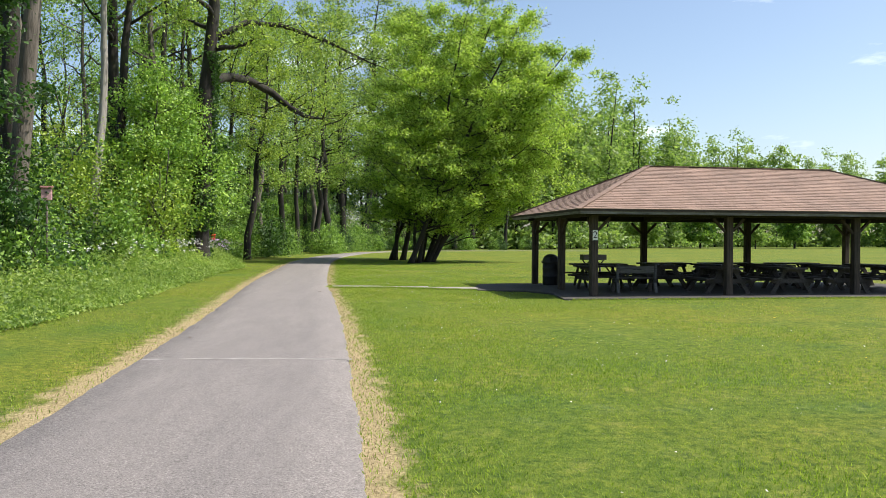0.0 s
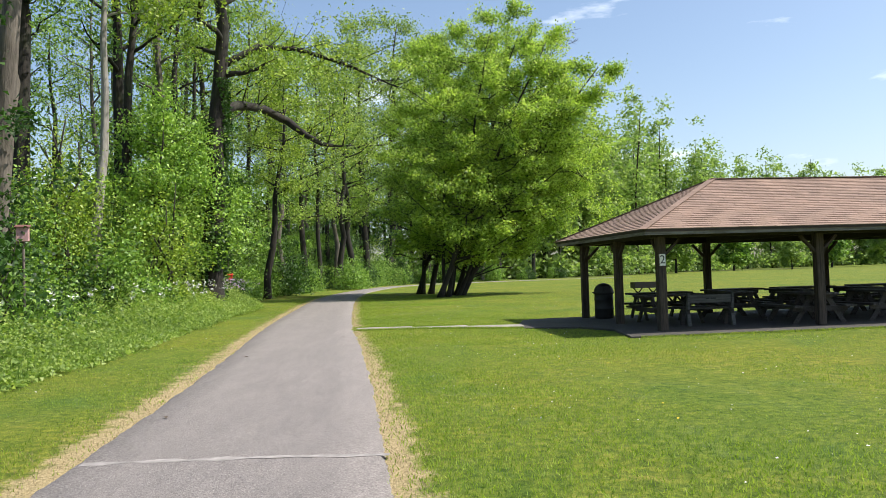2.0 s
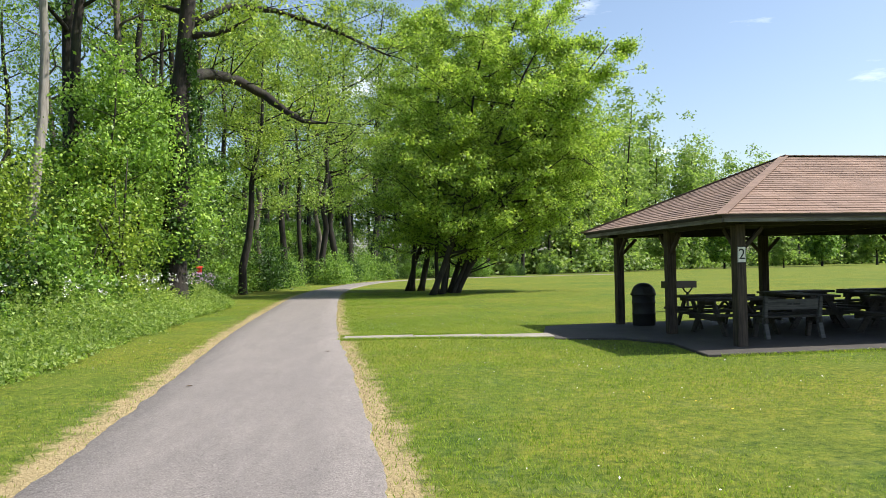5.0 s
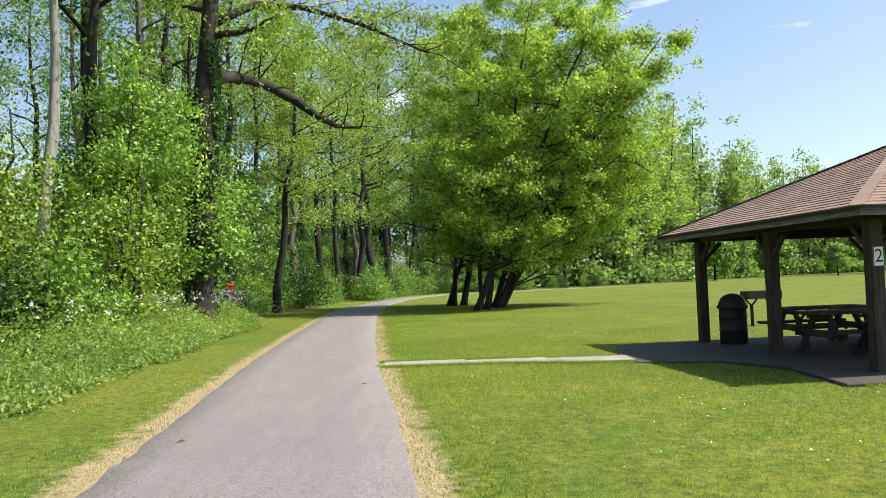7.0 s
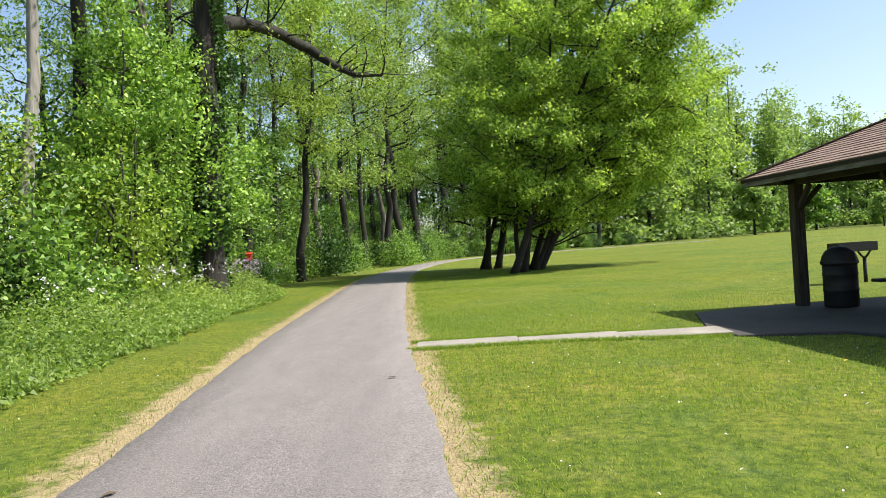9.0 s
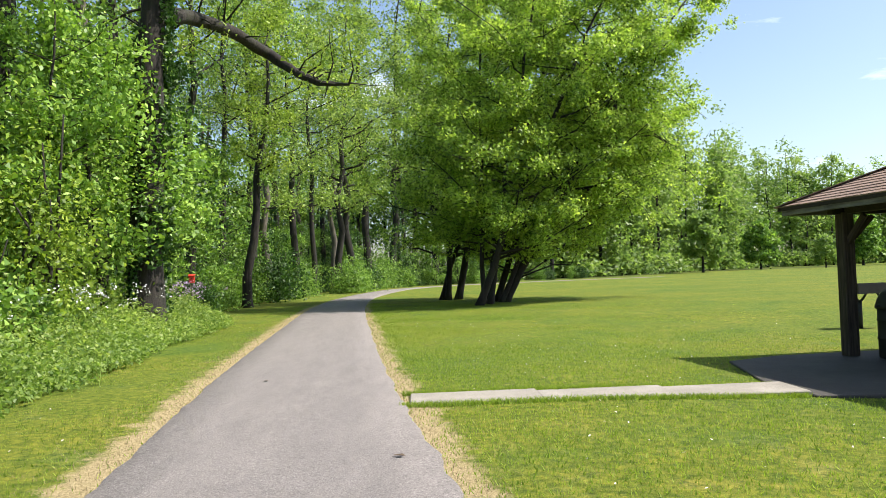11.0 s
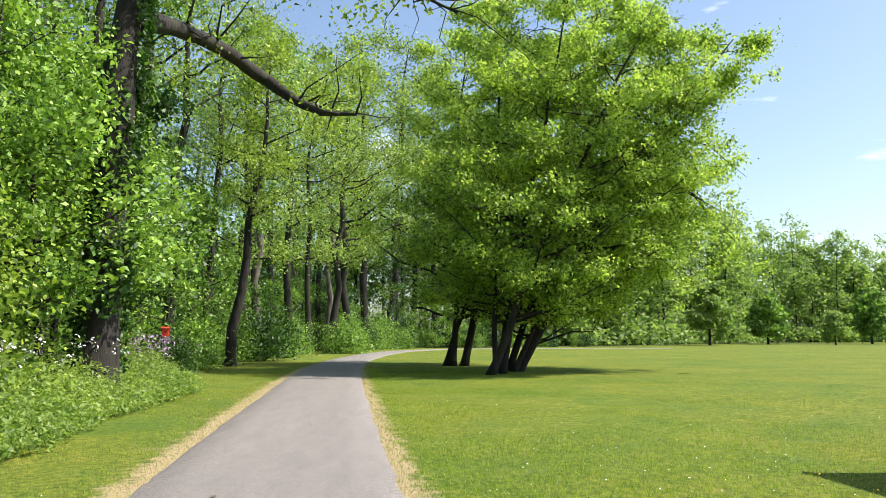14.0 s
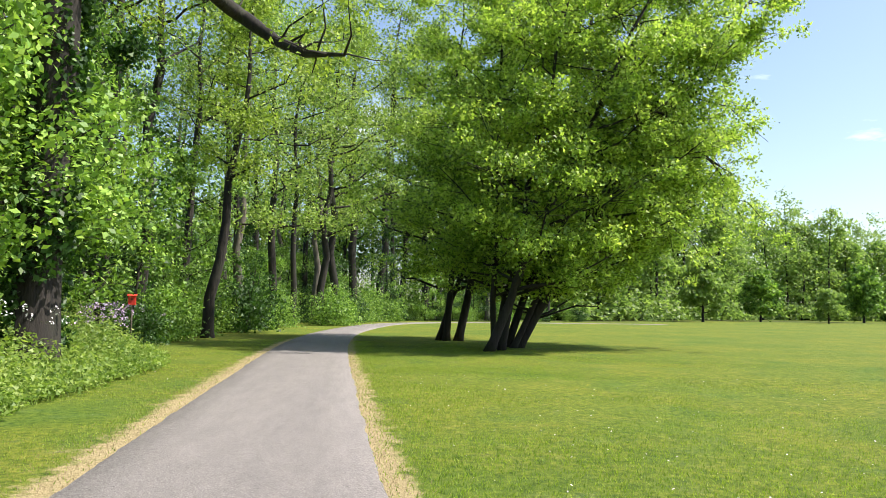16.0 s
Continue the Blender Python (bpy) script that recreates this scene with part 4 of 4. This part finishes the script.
def lathe(profile, sides=28):
    verts, faces = [], []
    for r, z in profile:
        for k in range(sides):
            a = 2 * math.pi * k / sides
            verts.append((r * math.cos(a), r * math.sin(a), z))
    for i in range(len(profile) - 1):
        for k in range(sides):
            c = (k + 1) % sides
            faces.append((i * sides + k, i * sides + c, (i + 1) * sides + c, (i + 1) * sides + k))
    faces.append(tuple(range(sides))[::-1])
    faces.append(tuple(range((len(profile) - 1) * sides, len(profile) * sides)))
    return verts, faces


litter_bin = thing("litter_bin", "black drum litter bin with a domed lid on the slab", "litter bin", PAV @ pose(0.40, 5.25, F))
v, f = lathe([(0.27, 0), (0.285, 0.03), (0.285, 0.28), (0.295, 0.29), (0.295, 0.31), (0.285, 0.32), (0.285, 0.56), (0.295, 0.57), (0.295, 0.59), (0.285, 0.60), (0.285, 0.76)])
part("drum", mesh_of("drum", v, f, DARK_STEEL, True), litter_bin)
v, f = lathe([(0.31, 0.755), (0.315, 0.79), (0.30, 0.83), (0.28, 0.9), (0.23, 0.99), (0.15, 1.05), (0.05, 1.075), (0.01, 1.08)])
part("lid", mesh_of("lid", v, f, DARK_PLASTIC, True), litter_bin, "black domed lid")
part("flap", board("flap", (0.26, 0.015, 0.17), DARK_PLASTIC, 0.006), litter_bin, m=pose(0, -0.275, 0.89, -18, 0, 0))
part("handle", board("handle", (0.06, 0.03, 0.03), DARK_STEEL, 0.006), litter_bin, m=pose(-0.33, 0, 0.8))

grill = thing("group_grill", "dark steel group barbecue grill on two forked legs", "grill", pose(3.45, 13.4, -0.2, 0, 0, 6))
bm = bmesh.new()
bmesh.ops.create_cube(bm, size=1)
bmesh.ops.scale(bm, vec=(1.0, 0.5, 0.22), verts=bm.verts)
bmesh.ops.delete(bm, geom=[f for f in bm.faces if f.normal.z > 0.5], context="FACES")
bmesh.ops.solidify(bm, geom=bm.faces[:], thickness=0.012)
part("firebox", from_bm("firebox", bm, DARK_STEEL), grill, m=pose(0, 0, 0.98))
bar = board("grate_bar", (0.016, 0.49, 0.016), DARK_STEEL, 0)
for i in range(18):
    part("grate_bar", bar, grill, m=pose(-0.44 + i * 0.052, 0, 1.06))
for x in (-0.3, 0.3):
    v, f = tube([(x, 0, -0.05), (x, 0, 0.72)], [0.045, 0.045], 10)
    part("leg", mesh_of("leg", v, f, DARK_STEEL, True), grill)
    for s in (-1, 1):
        v, f = tube([(x, 0, 0.68), (x + s * 0.09, 0, 0.76), (x + s * 0.17, 0, 0.875)], [0.028, 0.026, 0.026], 8)
        part("fork", mesh_of("fork", v, f, DARK_STEEL, True), grill)


# ---- nest boxes ----
def nest_box(m, height, label, box_mat, roof_mat):
    t = thing("nest_box", label, "nest box", m)
    v, f = tube([(0, 0.09, -0.1), (0, 0.09, height + 0.1)], [0.028, 0.026], 8)
    part("pole", mesh_of("pole", v, f, BARK_GREY, True), t)
    part("body", board("body", (0.24, 0.16, 0.30), box_mat, 0.008), t, m=pose(0, 0, height))
    part("lid", board("lid", (0.30, 0.25, 0.025), roof_mat, 0.005), t, m=pose(0, -0.01, height + 0.175, 12, 0, 0))
    v, f = lathe([(0.026, 0), (0.026, 0.006)], 14)
    part("entrance_hole", mesh_of("entrance_hole", v, f, BLACK), t, "round dark entrance hole", pose(0, -0.082, height + 0.04, 90, 0, 0))
    return t


PINK = plain("faded_pink_paint", (0.42, 0.25, 0.25), 0.8, 0, 0.25)
RED = plain("red_paint", (0.62, 0.035, 0.02), 0.6, 0, 0.2)
nest_box(pose(-13.4, 0.75, 0, 0, 0, 20), 2.55, "small faded pink nest box on a pole among bushes", PINK, plain("brown_lid", (0.16, 0.07, 0.06), 0.8))
nest_box(pose(-16.0, 28.3, 0, 0, 0, 15), 1.55, "small bright red nest box on a pole", RED, RED)


# ---- grass, weeds and flowers ----
GRASS = leafy("grass_blade", (0.09, 0.155, 0.018), (0.18, 0.27, 0.03), (0.33, 0.40, 0.08), 0.5, 0.65)
STRAW = plain("dry_straw", (0.31, 0.245, 0.14), 0.9, 0, 0.45)


def blades(rng, x, y, height, wide, lean_by):
    n = len(x)
    g = lawn_drop(x, y)
    h = height * rng.uniform(0.5, 1.3, n)
    a = rng.uniform(0, 6.28, n)
    w = wide * rng.uniform(0.6, 1.4, n)
    out = np.empty((n, 3, 3))
    out[:, 0] = np.stack([x - np.cos(a) * w, y - np.sin(a) * w, g - 0.02], -1)
    out[:, 1] = np.stack([x + np.cos(a) * w, y + np.sin(a) * w, g - 0.02], -1)
    b = rng.uniform(0, 6.28, n)
    ln = h * lean_by * rng.uniform(0, 1.4, n)
    out[:, 2] = np.stack([x + np.cos(b) * ln, y + np.sin(b) * ln, g + h], -1)
    return out.reshape(-1, 3)


def on_lawn(x, y):
    d, s = path_distance(x, y)
    px_, py_ = (x - 0.744) * 0.994 + (y - 2.662) * 0.110, (y - 2.662) * 0.994 - (x - 0.744) * 0.110
    slab = (py_ > -1.06) & (py_ < 6.33) & (px_ > np.interp(py_, [-1.06, 1.0, 2.3, 2.7, 3.6, 5.95, 6.3], [-1.2, -1.05, -1.6, -2.7, -2.75, -2.0, -1.0]))
    walk_strip = (x > -6.83) & (x < -2.2) & (y > 5.11 + (x + 6.95) * 0.012) & (y < 5.81 + (x + 6.95) * 0.012)
    return d, s, ~slab & ~walk_strip


rng = np.random.default_rng(15)
n = 460000
y = -17.5 + 54 * rng.uniform(size=n) ** 1.35
off = np.abs(rng.normal(size=n)) * 5.0 + HALF - 0.03
sgn = np.where(rng.uniform(size=n) < 0.72, 1, -1)
x = np.interp(y, LY, LX) + off * sgn
ok = (x > -14.5) & (x < 8)
x, y, sgn = x[ok], y[ok], sgn[ok]
d, s, free = on_lawn(x, y)
grass_clump = np.array([noise.noise((a * 1.1, c * 1.1, 2)) for a, c in zip(x, y)])
far_edge = d - HALF > np.where(s > 0, 0.20, 0.34) + 0.35 * grass_clump
green = free & (far_edge | (rng.uniform(size=len(x)) < 0.28)) & (rng.uniform(size=len(x)) < 0.75 + 0.5 * grass_clump)
tagged(new("grass", array_mesh("grass", blades(rng, x[green], y[green], 0.014, 0.0045, 2.0), 3, GRASS)), "short mown green grass blades", "grass", kind="stuff")
n = 20000
y = rng.uniform(-17.5, 26, n)
sgn = np.where(rng.uniform(size=n) < 0.5, 1, -1)
off = HALF - 0.01 + np.abs(rng.normal(size=n)) * np.where(sgn > 0, 0.2, 0.36)
x = np.interp(y, LY, LX) + off * sgn
d, s, free = on_lawn(x, y)
tagged(new("dry_grass", array_mesh("dry_grass", blades(rng, x[free], y[free], 0.010, 0.0022, 4.5), 3, STRAW)), "straw-coloured dead grass along the path edges", "dry grass", kind="stuff")

# grass tufts growing over the edges of the walk and slab
n = 9000
x = rng.uniform(-6.95, -2.3, n)
y = 5.08 + (x + 6.95) * 0.012 + np.where(rng.uniform(size=n) < 0.5, -0.03, 0.79) + rng.normal(size=n) * 0.035
x2 = rng.uniform(-0.1, 13, 5000)
y2 = 2.662 - 1.08 + 0.1035 * (x2 - 0.744) + rng.normal(size=5000) * 0.04
tagged(new("edge_grass", array_mesh("edge_grass", blades(rng, np.concatenate([x, x2]), np.concatenate([y, y2]), 0.042, 0.005, 1.2), 3, GRASS)),
       "longer grass tufts along the concrete edges", "grass", kind="stuff")

# weeds between the mown strip and the wood
WEED_Y, WEED_X = [-14, -6, 0, 5, 10, 15, 21, 23.5, 25], [-10.8, -10.9, -11.1, -11.6, -12.0, -12.5, -12.75, -13.6, -15.6]
n = 6000
y = rng.uniform(-12, 25, n)
front = np.interp(y, WEED_Y, WEED_X)
x = front - np.abs(rng.normal(size=n)) * 1.5 + 0.12 * rng.normal(size=n)
h = np.clip((front - x) * 0.23 + 0.12, 0.1, 0.66) * rng.uniform(0.6, 1.25, n)
h *= np.interp(y, [4, 11, 21, 25], [1.1, 1.9, 2.2, 1.1])
h *= np.array([1 + 0.5 * noise.noise((a * 0.6, c * 0.6, 5)) for a, c in zip(x, y)])
stem = np.stack([x, y, h], -1)
k = 24
lx = np.repeat(stem, k, axis=0)
f = rng.uniform(0.15, 1.05, len(lx))
places = lx + rng.normal(size=lx.shape) * np.array([0.10, 0.10, 0.03])
places[:, 2] = lx[:, 2] * f + 0.02
tagged(new("weeds", array_mesh("weeds", leaf_array(rng, places, 0.065, 0.5, 0.1, 3), 3, LEAF_WEED)), "knee-high leafy green weeds along the wood", "weeds", kind="stuff")
tagged(new("weed_stalks", array_mesh("weed_stalks", blades(rng, x, y, 0.45, 0.008, 0.3), 3, LEAF_WEED)), "thin green weed stalks and tall grass", "weeds", kind="stuff")


def flower_heads(name, label, seed, spots, count, size, mat, zlow, zhigh):
    rng = np.random.default_rng(seed)
    heads = []
    for cx, cy, r in spots:
        heads.append(np.stack([cx + rng.normal(size=count) * r, cy + rng.normal(size=count) * r * 1.6, rng.uniform(zlow, zhigh, count)], -1))
    places = clumped(rng, np.concatenate(heads), 11, 0.045, 0.8)
    tagged(new(name, array_mesh(name, leaf_array(rng, places, size, 0.6), 4, mat)), label, "flowers", kind="stuff")


PETAL_W, PETAL_P = plain("white_petal", (0.78, 0.76, 0.80), 0.7, 0, 0.06), plain("mauve_petal", (0.52, 0.38, 0.58), 0.7, 0, 0.12)
flower_heads("white_flowers", "white flower heads above the weeds", 1, [(-13.3, 11.5, 0.6), (-13.5, 14.5, 0.6), (-13.7, 16.5, 0.5), (-13.3, 8.5, 0.6), (-13.2, 2, 0.7)], 12, 0.045, PETAL_W, 0.95, 1.45)
flower_heads("mauve_flowers", "mauve flower heads above the weeds", 2, [(-13.8, 19.5, 0.45), (-13.6, 20.8, 0.4), (-14.2, 21.5, 0.35)], 20, 0.042, PETAL_P, 1.0, 1.45)

# clover and dandelion heads in the lawn
n = 900
y = rng.uniform(-16, 20, n)
x = np.interp(y, LY, LX) + (HALF + 0.7 + np.abs(rng.normal(size=n)) * 4.5) * np.where(rng.uniform(size=n) < 0.7, 1, -1)
ok = on_lawn(x, y)[2] & (x > -12.5)
tagged(new("clover_flowers", array_mesh("clover_flowers", leaf_array(rng, np.stack([x, y, lawn_drop(x, y) + 0.035], -1)[ok], 0.022, 1.5), 4, PETAL_W)), "tiny white clover heads in the lawn", "flowers", kind="stuff")
YELLOW = plain("yellow_petal", (0.75, 0.52, 0.03), 0.7, 0, 0.1)
n = 60
x, y = rng.uniform(-4.5, 6, n), rng.uniform(-14, 18, n)
ok = on_lawn(x, y)[2]
tagged(new("dandelion_flowers", array_mesh("dandelion_flowers", leaf_array(rng, np.stack([x, y, lawn_drop(x, y) + 0.035], -1)[ok], 0.035, 2.5), 4, YELLOW)), "scattered yellow dandelion heads in the lawn", "flowers", kind="stuff")

# fallen leaves and a clod
DEAD_LEAF = plain("dead_leaf", (0.10, 0.07, 0.045), 0.8, 0, 0.3)
for i, (x, y, a) in enumerate(((-7.75, -7.3, 20), (-8.3, -1.2, 140), (-6.9, 2.6, 75), (-8.9, 7.4, 200))):
    v = [(0, -0.05, 0), (0.03, -0.01, 0.012), (0.012, 0.055, 0.004), (-0.012, 0.055, 0.004), (-0.03, -0.01, 0.012), (0, 0, 0.0)]
    tagged(new("fallen_leaf", mesh_of("fallen_leaf", v, [(0, 1, 5), (1, 2, 5), (2, 3, 5), (3, 4, 5), (4, 0, 5)], DEAD_LEAF)), "small dark fallen leaf on the asphalt path", "leaf", "fallen leaves").matrix_basis = pose(x, y, 0.024, 0, 0, a)
